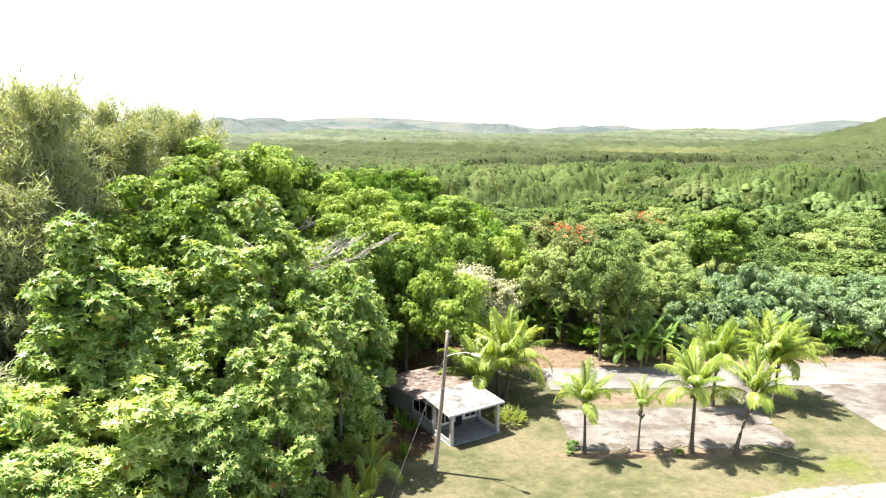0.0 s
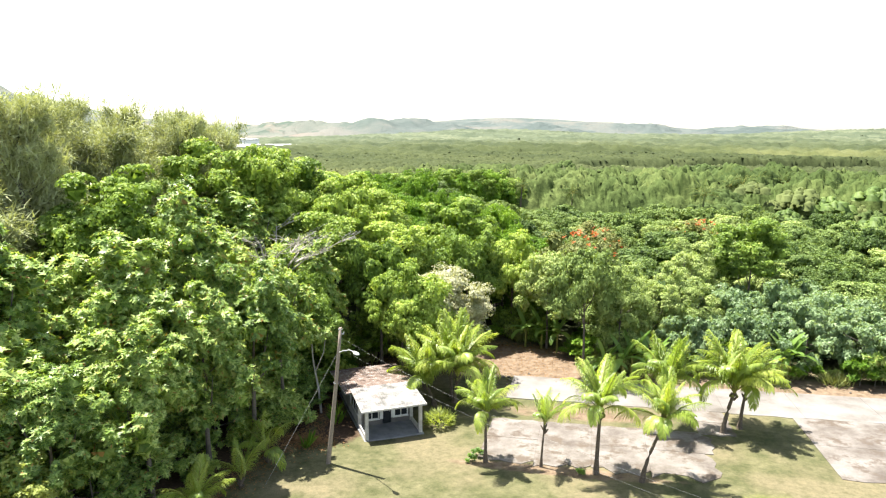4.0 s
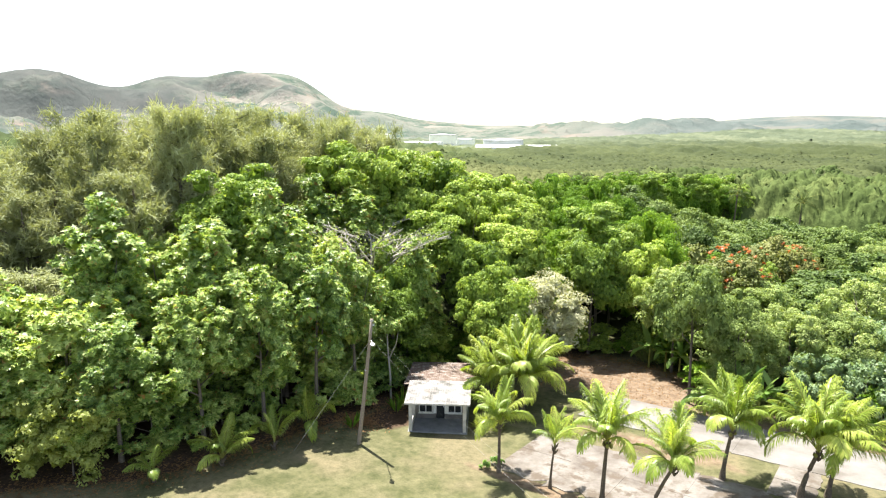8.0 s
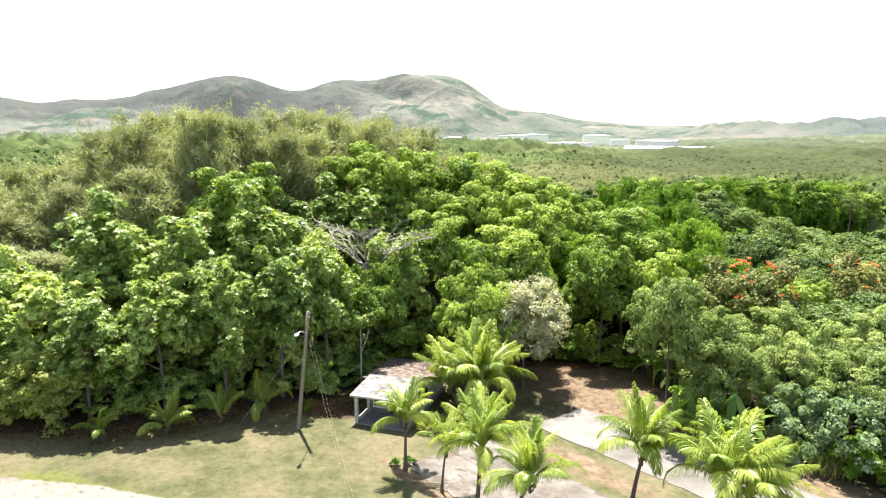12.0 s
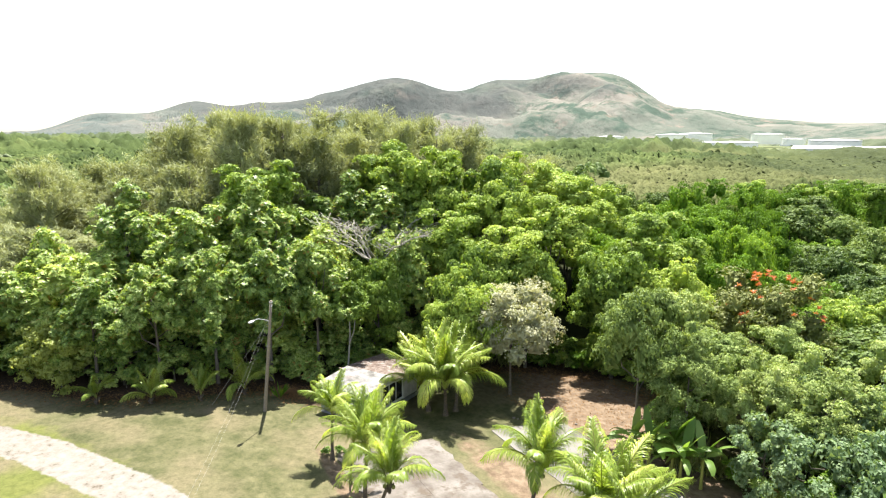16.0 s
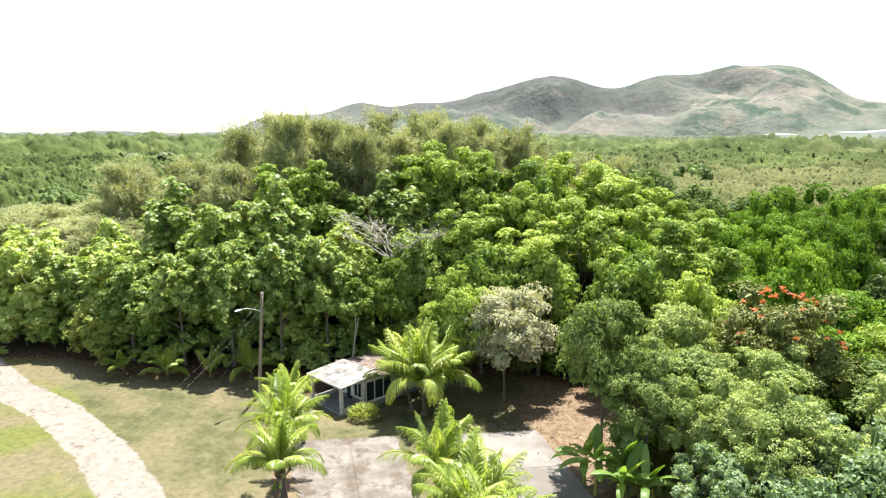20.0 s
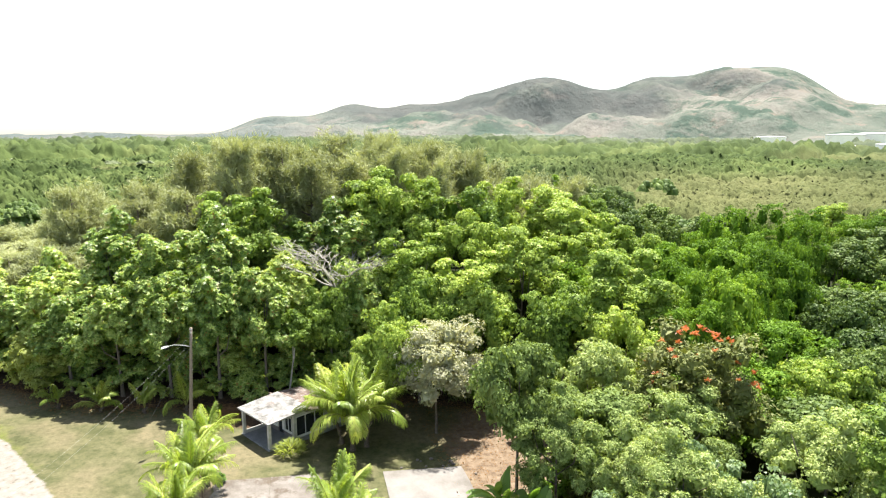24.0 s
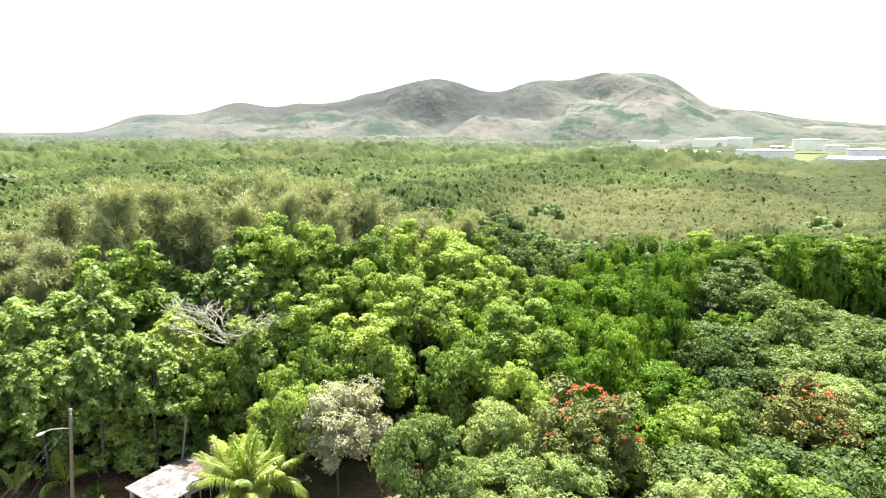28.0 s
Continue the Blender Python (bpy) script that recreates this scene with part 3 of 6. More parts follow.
def unit(rng, n):
    v = rng.normal(size=(n, 3))
    return v / np.linalg.norm(v, axis=1, keepdims=True)


def lumps_in(rng, n, rx, rz, zc, low=-0.75, size=(0.24, 0.42), mound=False):
    """Centres and radii of the lumps that make up an uneven crown."""
    u = 1 - (1 - low) * rng.uniform(0, 1, n) ** 1.15
    w = np.arange(n) * 2.399 + rng.normal(0, 0.35, n)
    flat = np.sqrt(np.clip(1 - np.abs(u) ** (2.0 if low > -0.7 else 3.4), 0.02, 1))
    if mound:
        flat = np.clip((1 - u) / 1.7, 0.02, 1) ** 0.36
    v = np.stack([np.cos(w) * flat, np.sin(w) * flat, u], 1)
    k = 1 - 0.45 * rng.uniform(0, 1, (n, 1)) ** 1.7
    wob = 1 + 0.2 * np.sin(3 * np.arctan2(v[:, 1], v[:, 0]) + rng.uniform(0, 6))[:, None]
    c = v * k * np.array([[rx, rx, rz]]) * wob * 0.88
    c[:, 2] += zc
    return c, rng.uniform(*size, n) * rx


def shell(rng, n, out, low=-0.2, bias=0.45):
    """Directions over the outer, upper side of a lump."""
    d = unit(rng, n * 3) + out * bias + np.array([0, 0, 0.4])
    d = d / np.linalg.norm(d, axis=1, keepdims=True)
    return d[d[:, 2] > low][:n]


def blades(P, A, N, L, W):
    """Small leaves, each a single pointed blade."""
    A = A / (np.linalg.norm(A, axis=1, keepdims=True) + 1e-9)
    S = np.cross(A, N)
    S = S / (np.linalg.norm(S, axis=1, keepdims=True) + 1e-9) * W[:, None] * 0.5
    v = np.stack([P - S, P + A * L[:, None], P + S], 1).reshape(-1, 3)
    return v, np.arange(len(v)).reshape(-1, 3)


def inner(rng, c, lr, n):
    """Large shaded leaves deep inside the lumps, which keep the light from shining through."""
    q, rad = np.repeat(c, n, 0), np.repeat(lr, n)
    d = unit(rng, len(q))
    a = np.cross(d, unit(rng, len(q)))
    a = a / np.linalg.norm(a, axis=1, keepdims=True)
    return blades(q + d * rad[:, None] * 0.38 - a * rad[:, None] * 0.35, a, d, rad * 0.72, rad * 0.85)


def clumps_on(rng, c, lr, n, heart, squash=0.72, small=(0.30, 0.46)):
    """Small rounded clumps over the outer, upper side of each lump of a crown."""
    C, R, D = [], [], []
    for q, rad in zip(c, lr):
        out = q - heart
        out = out / (np.linalg.norm(out) + 1e-6)
        d = shell(rng, n, out, -0.3, 0.6)
        C.append(q + d * rad * rng.uniform(0.62, 0.95, (len(d), 1)) * np.array([1.1, 1.1, squash]))
        R.append(rng.uniform(*small, len(d)) * rad)
        D.append(d)
    return np.concatenate(C), np.concatenate(R), np.concatenate(D)


def crown_whorls(seed, r=4.0, h=11.0, base=0.5, lumps=34, clumps=8, whorls=8, leaf=0.31, low=-0.95):
    """Big-leaved crown: stars of five or six long leaves at the shoots' ends, gathered in clumps."""
    rng = np.random.default_rng(seed)
    c, lr = lumps_in(rng, lumps, r, (h - base) / 2, (h + base) / 2, low, (0.17, 0.31), True)
    C, R, D = clumps_on(rng, c, lr, clumps, np.array([0, 0, (h + base) / 2 - 1.0]), 0.95)
    P, A, N, L = [], [], [], []
    for q, rad, out in zip(C, R, D):
        d = shell(rng, whorls, out, -0.2, 0.8)
        tip = q + d * rad * rng.uniform(0.75, 1.25, (len(d), 1))
        for t, ax in zip(tip, d * 0.8 + rng.normal(0, 0.36, d.shape) + np.array([0, 0, 0.6])):
            ax = ax / np.linalg.norm(ax)
            n = rng.integers(5, 8)
            side = np.cross(ax, [0.3, 0.5, 0.8])
            side /= np.linalg.norm(side)
            up = np.cross(side, ax)
            w = rng.uniform(0, 6.28) + np.arange(n) * 6.283 / n + rng.normal(0, 0.2, n)
            ray = np.cos(w)[:, None] * side + np.sin(w)[:, None] * up + ax * rng.uniform(-0.1, 0.35)
            P.append(np.repeat(t[None], n, 0))
            A.append(ray)
            N.append(np.repeat(ax[None], n, 0))
            L.append(rng.uniform(0.75, 1.25, n) * leaf)
    P, A, N, L = (np.concatenate(q) for q in (P, A, N, L))
    v, t = blades(P, A, N, L, L * 0.55)
    v2, t2 = inner(rng, c, lr, 22)
    return np.concatenate([v, v2]), np.concatenate([t, t2 + len(v)])


def crown_lumps(seed, r=4.0, h=10.0, base=3.0, lumps=46, leaves=340, leaf=0.21, wide=0.85, droop=0.0, low=-0.55, size=(0.23, 0.40), squash=0.72):
    """Broad crown of rounded leaf clumps on boughs, lit above and dark in the gaps between."""
    rng = np.random.default_rng(seed)
    c, lr = lumps_in(rng, lumps, r, (h - base) / 2, (h + base) / 2, low, size)
    per = max(8, min(26, leaves // 13))
    C, R, D = clumps_on(rng, c, lr, max(5, leaves // per), np.array([0, 0, base]), squash)
    n = len(C)
    d = unit(rng, n * per) + np.repeat(D, per, 0) * 0.55 + np.array([0, 0, 0.6])
    d = d / np.linalg.norm(d, axis=1, keepdims=True)
    P = np.repeat(C, per, 0) + d * np.repeat(R, per)[:, None] * (1.1 - 0.4 * rng.uniform(0, 1, (n * per, 1)) ** 2) * np.array([1.12, 1.12, 0.8])
    A = unit(rng, n * per)
    A = A - d * np.sum(A * d, 1, keepdims=True) * 0.8 + np.array([0, 0, -droop])
    L = rng.uniform(0.6, 1.3, len(P)) * leaf
    P = P - A / (np.linalg.norm(A, axis=1, keepdims=True) + 1e-9) * L[:, None] * 0.5
    v, t = blades(P, A, d + unit(rng, n * per) * 0.42, L, L * wide * 1.25)
    v2, t2 = inner(rng, c, lr, 22)
    return np.concatenate([v, v2]), np.concatenate([t, t2 + len(v)])


def crown_vines(seed, r=4.2, h=11.0):
    """A tree smothered in creeper: rounded cushions with curtains hanging from their rims."""
    v, t = crown_lumps(seed, r, h, 1.0, 40, 330, 0.20, 0.85, 0.15, -0.9, (0.24, 0.44), 0.85)
    rng = np.random.default_rng(seed + 50)
    P, A, N = [], [], []
    for k in range(60):
        w = rng.uniform(0, 6.283)
        rad = r * rng.uniform(0.65, 1.02)
        top = h * rng.uniform(0.45, 0.88)
        n = int(rng.integers(14, 30))
        s = np.linspace(0, 1, n)
        q = np.stack([np.cos(w) * rad + rng.normal(0, 0.12, n), np.sin(w) * rad + rng.normal(0, 0.12, n), top - s * rng.uniform(1.0, 3.0)], 1)
        P.append(q)
        A.append(np.array([[np.cos(w) * 0.25, np.sin(w) * 0.25, -1]]) + rng.normal(0, 0.25, (n, 3)))
        N.append(np.repeat([[np.cos(w), np.sin(w), 0.3]], n, 0) + rng.normal(0, 0.2, (n, 3)))
    P, A, N = (np.concatenate(q) for q in (P, A, N))
    L = rng.uniform(0.3, 0.55, len(P))
    v2, t2 = leaf_field(P, A, N, L, L * 0.62)
    return np.concatenate([v, v2]), np.concatenate([t, t2 + len(v)])


def crown_needles(seed, r=4.0, h=14.0, base=3.5):
    """Ironwood: wispy plumes of thin drooping twigs along rising boughs. Also gives the boughs."""
    rng = np.random.default_rng(seed)
    P, A, boughs = [], [], []
    for k in range(46):
        w = rng.uniform(0, 6.283)
        z0 = base + (h * 0.9 - base) * rng.uniform(0, 1) ** 0.8
        reach = r * (1.12 - 0.72 * (z0 - base) / (h - base)) * rng.uniform(0.55, 1.1)
        rise = rng.uniform(0.15, 0.75) * reach
        s = np.linspace(0, 1, 5)
        line = np.stack([np.cos(w) * reach * s, np.sin(w) * reach * s, z0 + rise * s ** 1.3], 1)
        boughs.append((line, 0.06))
        for q in range(44):
            u = rng.uniform(0.25, 1.08)
            p = np.array([np.cos(w) * reach * u, np.sin(w) * reach * u, z0 + rise * u ** 1.3]) + rng.normal(0, 0.34, 3)
            n = 7
            P.append(np.repeat(p[None], n, 0) + rng.normal(0, 0.12, (n, 3)))
            A.append(rng.normal(0, 0.75, (n, 3)) + np.array([np.cos(w) * 0.5, np.sin(w) * 0.5, 0.35]))
    P, A = np.concatenate(P), np.concatenate(A)
    L = rng.uniform(0.35, 0.8, len(P))
    A = A / np.linalg.norm(A, axis=1, keepdims=True)
    S = np.cross(A, unit(rng, len(P)) * 0.6 + np.array([0, 0, 0.8]))
    S = S / np.linalg.norm(S, axis=1, keepdims=True) * 0.042
    v = np.stack([P - S, P + A * L[:, None], P + S], 1).reshape(-1, 3)
    return v, np.arange(len(v)).reshape(-1, 3), boughs


def trunk_mesh(name, seed, height, r, mat, forks=5, spread=2.0, fork_at=0.45, lean=0.3):
    rng = np.random.default_rng(seed + 900)
    bend = rng.normal(0, lean, (2,))
    s = np.linspace(0, 1, 7)
    line = [(bend[0] * q * q, bend[1] * q * q, height * q - 0.3 * (q == 0)) for q in s]
    pieces = [tube(line, [r * (1.35 if q == 0 else 1.0 - 0.75 * q) for q in s], 7)]
    for k in range(forks):
        q = fork_at + (0.9 - fork_at) * k / max(forks, 1)
        w = k * 2.4 + rng.uniform(0, 0.8)
        p = np.array([bend[0] * q * q, bend[1] * q * q, height * q])
        e = p + np.array([np.cos(w) * spread, np.sin(w) * spread, height * 0.32])
        m = (p + e) / 2 + np.array([np.cos(w) * 0.2 * spread, np.sin(w) * 0.2 * spread, -0.05 * height])
        pieces.append(tube([p, m, e], [r * 0.5 * (1 - 0.5 * q), r * 0.32, r * 0.1], 5))
    v, t = join(pieces)
    return fast_mesh(name, v, t, [mat], True)


def canopy(x, y):
    """Height of the tree tops over the valley."""
    tops = [(-30, 36, 24), (-34, 60, 25), (-22, 68, 21), (-44, 45, 24), (-18.4, 42.7, 19.6), (-21, 58.4, 21), (-16, 31.5, 16.8), (-11.5, 35.8, 16.5), (-10, 24, 9), (0.5, 80, 14.4), (-12.3, 57.4, 14.5),
            (-16.3, 68.6, 18.8), (-17, 62, 20), (3.9, 89, 12.7), (-5, 51, 13), (-4.5, 42, 12), (9, 97, 6), (26, 86, 8.5), (29, 77, 8.5), (15, 90, 6.5), (43, 79, 6.5), (-4.6, 66, 13.6), (2.9, 73, 10.8)]
    tops += [(20, 75, 8.2), (58, 110, 8.5), (10, 147, 9), (-40, 91, 17), (-66, 138, 10), (0, 110, 7.5), (-21, 106, 14), (-12.6, 111, 13.5), (-3, 101.4, 12), (-27, 115, 13.5), (1.4, 58, 9.3)]
    num, den = 10.0 * 0.02, 0.02
    for tx, ty, tz in tops:
        k = math.exp(-((x - tx) ** 2 + (y - ty) ** 2) / (2 * 8.0 ** 2))
        num, den = num + k * tz, den + k
    return num / den


def tree(name, label, crown, trunk, leaf_mat, group):
    root = thing(name, pose(0, 0, -50), label, "tree", group)
    part("trunk", trunk, None, root)
    part("crown", fast_mesh("crown", *crown, [leaf_mat]), None, root)
    return root


PROTO = {"over": [], "whorl": [], "forest": [], "vine": [], "needle": [], "silver": [], "pale": [], "fine": [], "distant": [], "skirt": [], "hang": []}
for s in range(6):
    h = 10.0 if s < 3 else 15.5
    PROTO["whorl"].append((h + 0.4, tree("breadfruit_tree", "dense broadleaf tree with whorls of glossy bright green leaves", crown_whorls(10 + s, h=h, base=0.3 if s < 3 else 1.0, lumps=72 if s < 3 else 96), trunk_mesh("trunk", s, h * 0.75, 0.24, BARK), LEAF_BROAD, "broadleaf trees along the lawn")))
for s in range(3):
    PROTO["over"].append((12.3, tree("breadfruit_tree", "tall broadleaf tree whose crown leans out over the lawn", crown_whorls(90 + s, h=12.0, base=3.8, lumps=56, low=-0.7), trunk_mesh("trunk", 90 + s, 9.0, 0.22, BARK), LEAF_BROAD, "broadleaf trees along the lawn")))
for s in range(6):
    h = 9.5 if s < 3 else 16.0
    PROTO["forest"].append((h + 0.3, tree("forest_tree", "rounded dark green forest tree with lumpy crown", crown_lumps(20 + s, h=h, base=2.4 if s < 3 else 6.5, lumps=48, low=-0.75, leaf=0.225, size=(0.22, 0.38)), trunk_mesh("trunk", 20 + s, h * 0.75, 0.2, BARK), LEAF_FOREST, "trees of the forest")))
for s in range(3):
    PROTO["skirt"].append((5.2, tree("edge_shrub", "leafy broadleaf shrub hanging to the ground", crown_whorls(70 + s, 2.4, 5.0, 0.0, 26, 7, 6, 0.28, -0.95), trunk_mesh("trunk", 70 + s, 3.4, 0.08, BARK), LEAF_BROAD, "shrubs closing the wood's edge")))
    PROTO["hang"].append((5.2, tree("edge_shrub", "dense green shrub under creeper at the wood's edge", crown_lumps(75 + s, 2.4, 5.0, 0.0, 26, 110, 0.28, 0.6, 0.2, -0.95, (0.28, 0.46)), trunk_mesh("trunk", 75 + s, 3.4, 0.08, BARK), LEAF_FOREST, "shrubs closing the wood's edge")))
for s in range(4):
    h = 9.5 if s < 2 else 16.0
    PROTO["distant"].append((h + 0.3, tree("forest_tree", "rounded green forest tree in the closed canopy", crown_lumps(26 + s, h=h, base=3.5 if s < 2 else 9.0, lumps=40, leaves=220, leaf=0.26, low=-0.5), trunk_mesh("trunk", 26 + s, h * 0.75, 0.2, BARK, 3), LEAF_FOREST_SHADED, "trees of the forest")))
for s in range(3):
    PROTO["vine"].append((11.3, tree("vine_covered_tree", "tree smothered by bright green hanging vines", crown_vines(30 + s), trunk_mesh("trunk", 30 + s, 8.0, 0.22, BARK), LEAF_VINE, "vine-covered trees")))
for s in range(3):
    v, t, boughs = crown_needles(40 + s)
    stem = join([tube([(0, 0, -0.3), (0.1, 0.05, 5), (0.0, 0.2, 10), (0.1, 0.1, 13.2)], [0.26, 0.19, 0.11, 0.03], 7)] + [tube(l, [rad, rad * 0.8, rad * 0.6, rad * 0.4, 0.012], 4) for l, rad in boughs])
    PROTO["needle"].append((13.6, tree("ironwood_tree", "feathery grey-green ironwood tree with wispy needles", (v, t), fast_mesh("trunk", *stem, [BARK], True), LEAF_NEEDLE, "ironwood trees on the rise")))
for s in range(3):
    PROTO["silver"].append((5.2, tree("silver_shrub", "tall shrub with silvery blue-green leaves", crown_lumps(50 + s, 2.6, 5.0, 0.0, 34, 130, 0.19, 0.85, 0.0, -0.9, (0.2, 0.36)), trunk_mesh("trunk", 50 + s, 3.6, 0.1, BARK), LEAF_SILVER, "silvery shrubs at the drive")))
for s in range(3):
    PROTO["fine"].append((9.2, tree("pale_tree", "light green tree with fine feathery foliage beside the drive", crown_lumps(64 + s, 3.4, 9.0, 0.8, 60, 420, 0.125, 0.8, 0.0, -0.8, (0.17, 0.32)), trunk_mesh("trunk", 64 + s, 7.0, 0.16, BARK), LEAF_PALE, "light green trees beyond the drive")))
    PROTO["pale"].append((9.2, tree("pale_tree", "light green tree with fine feathery foliage", crown_lumps(60 + s, 3.4, 9.0, 2.4, 38, 300, 0.18, 0.85), trunk_mesh("trunk", 60 + s, 7.0, 0.16, BARK), LEAF_PALE, "light green trees beyond the drive")))
BASE_R = {"over": 4.0, "whorl": 4.0, "forest": 4.0, "vine": 4.2, "needle": 4.0, "silver": 2.6, "pale": 3.4, "fine": 3.4, "distant": 4.0, "skirt": 2.4, "hang": 2.4}


def plant(kind, x, y, top, r, rnd, sink=0.0):
    gz = float(ground_z(x, y))
    near = min(abs(q[0] - (top - gz)) for q in PROTO[kind])
    tall, src = rnd.choice([q for q in PROTO[kind] if abs(q[0] - (top - gz)) < near + 0.1])
    sz = (top - gz) / tall
    sx = r / BASE_R[kind]
    m = pose(x, y, gz - sink, 0, 0, rnd.uniform(0, 360)) @ Matrix.Diagonal((sx, sx, sz, 1))
    return copy_thing(src, m)


# single trees that stand out
rnd = random.Random(5)
SPECIAL = [("pale", 16.1, 64.0, 11.9, 3.0), ("fine", 19.4, 65.6, 8.9, 2.8), ("fine", 23.0, 69.4, 7.6, 2.7), ("fine", 19.6, 74.4, 8.4, 3.6), ("pale", 12.0, 72.5, 9.6, 3.0), ("fine", 26.5, 70.5, 8.2, 3.2), ("fine", 27.5, 79.0, 9.6, 3.6),
           ("forest", 34.2, 80.2, 12.5, 3.8), ("forest", -8.2, 52.6, 10.6, 2.8), ("forest", -0.5, 57.6, 9.8, 2.8), ("forest", 7.5, 76.5, 10.0, 3.4),
           ("silver", 28.6, 67.2, 5.4, 2.9), ("silver", 33.0, 67.6, 5.6, 2.8), ("silver", 25.4, 66.2, 4.4, 2.2), ("silver", 30.8, 71.2, 6.6, 3.0), ("silver", 37.2, 68.2, 6.0, 2.9), ("silver", 41.5, 67.8, 6.2, 3.0),
           ("silver", 35.6, 72.6, 7.0, 3.0), ("silver", 46.0, 67.5, 6.2, 3.0), ("silver", 40.0, 73.5, 7.2, 3.0), ("silver", 51.0, 67.2, 6.2, 3.0)]
taken = [(3.1, 61.0, 3.4), (15.5, 78.5, 4.4), (-11.8, 53.2, 3.0), (18, 101, 4.0)]
for kind, x, y, top, r in SPECIAL:
    plant(kind, x, y, top, r, rnd)
    taken.append((x, y, r))

VINE_TOWERS = [(-12.6, 111.9, 15.2, 3.0), (-3.0, 101.4, 12.9, 3.3), (3.9, 89.0, 12.9, 3.4), (-26.7, 115.5, 14.3, 3.4), (-20.8, 105.8, 14.4, 3.2), (-17.5, 113.0, 13.2, 2.8), (-5.4, 115.2, 7.9, 3.0), (-8.0, 106.5, 13.2, 2.6), (0.8, 95.5, 11.6, 2.8)]
for x, y, top, r in VINE_TOWERS:
    plant("vine", x, y, top, r, rnd)
    taken.append((x, y, r))
TALL = [("over", -7.0, 41.6, 13.0, 3.5), ("over", -7.8, 37.0, 12.4, 3.3), ("over", -8.7, 32.4, 11.6, 3.3), ("over", -6.9, 46.0, 12.6, 3.2), ("over", -10.6, 27.4, 10.4, 3.2),
        ("whorl", -11.0, 41.8, 17.7, 4.0), ("whorl", -11.6, 35.6, 15.9, 4.0), ("whorl", -17.0, 30.4, 17.4, 4.2), ("forest", -18.4, 42.7, 19.6, 4.2), ("forest", -21.0, 58.6, 21.0, 4.4), ("forest", -16.6, 62.4, 20.2, 4.0),
        ("forest", -16.2, 69.0, 18.8, 4.2), ("forest", -4.6, 65.9, 13.6, 4.0), ("forest", 0.3, 80.4, 14.5, 4.4), ("forest", 2.6, 73.2, 10.9, 3.8), ("forest", 1.0, 57.6, 9.6, 3.0), ("forest", -2.8, 66.5, 11.5, 3.4), ("forest", -3.6, 60.8, 12.0, 3.4), ("forest", -9.6, 61.0, 15.0, 3.9), ("forest", -8.4, 73.0, 15.4, 4.2)]
for kind, x, y, top, r in TALL:
    plant(kind, x, y, top, r, rnd)
    taken.append((x, y, r))

IRONWOODS = [(-26.2, 42.8, 25.2), (-28.6, 48.2, 25.4), (-30.2, 37.0, 24.2), (-30.4, 67.0, 25.6), (-35.0, 56.0, 26.3), (-25.2, 51.5, 23.6), (-32.5, 62.0, 25.8), (-27.5, 72.0, 23.6), (-32.0, 43.5, 25.4)]
for x, y, top in IRONWOODS:
    plant("needle", x, y, top - 0.8, rnd.uniform(4.4, 5.4), rnd)
    taken.append((x, y, 4.4))

# the wood, tree by tree
rnd = random.Random(11)
count = 0
for n in range(26000):
    x, y = rnd.uniform(-58, 78), rnd.uniform(4, 132)
    if math.hypot(x - 20, y - 40) > 92 or (x > -4 and y < 55):
        continue
    deep = deep_at(x, y)
    if deep < 1.4:
        continue
    mound = math.exp(-(((x + 37) / 14) ** 2 + ((y - 58) / 36) ** 2))
    if mound > 0.36 or (x < -22 and y < 38):
        kind, gap, r = "needle", 4.4, rnd.uniform(4.2, 5.8)
    elif x < 3 and y < 58 and x > -24:
        kind, gap, r = "whorl", 4.1, rnd.uniform(3.4, 4.8)
    elif (-9 < x < 12 and 78 < y < 100) or abs((x - 4) * 0.67 + (y - 88) * 0.74) < 9 and -30 < x < 8:
        kind, gap, r = "vine", 5.8, rnd.uniform(3.2, 4.8)
    elif x > 24 and y < 78 and rnd.random() < 0.6:
        kind, gap, r = "silver", 4.0, rnd.uniform(2.4, 3.2)
    elif (x > 14 and rnd.random() < 0.2) or (x > 7 and y < 83 and rnd.random() < 0.28):
        kind, gap, r = "pale", 5.6, rnd.uniform(3.0, 4.2)
    else:
        kind, gap, r = "forest", 6.0, rnd.uniform(3.2, 5.2)
    if any((x - a) ** 2 + (y - b) ** 2 < (0.5 * (r + c) * gap / 4.0) ** 2 for a, b, c in taken):
        continue
    if deep < (r * 0.62 + 0.6 if kind == "whorl" else r * 0.55):
        continue
    top = canopy(x, y) * rnd.uniform(0.8, 1.06)
    if kind == "vine":
        top *= rnd.uniform(0.85, 1.1)
    if kind == "needle":
        top = (19.2 + 7.2 * mound if mound > 0.3 else 16.5) * rnd.uniform(0.88, 1.03) - 3.0 * (y < 34) - 2.5 * (y > 74)
    else:
        top = min(top, rnd.uniform(20.5, 24.0) if x < -14 and y > 55 else rnd.uniform(17.5, 20.5))
    # farther forest trees take the copy with the darkened leaves
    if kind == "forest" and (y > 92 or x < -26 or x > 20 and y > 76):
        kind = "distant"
    top = min(top, 5.2 + 2.1 * deep if kind == "whorl" else 5.5 + 2.6 * deep)
    if kind == "silver":
        top = min(top, rnd.uniform(5, 7.5))
    plant(kind, x, y, max(top, 3.5), r, rnd)
    taken.append((x, y, r))
    count += 1
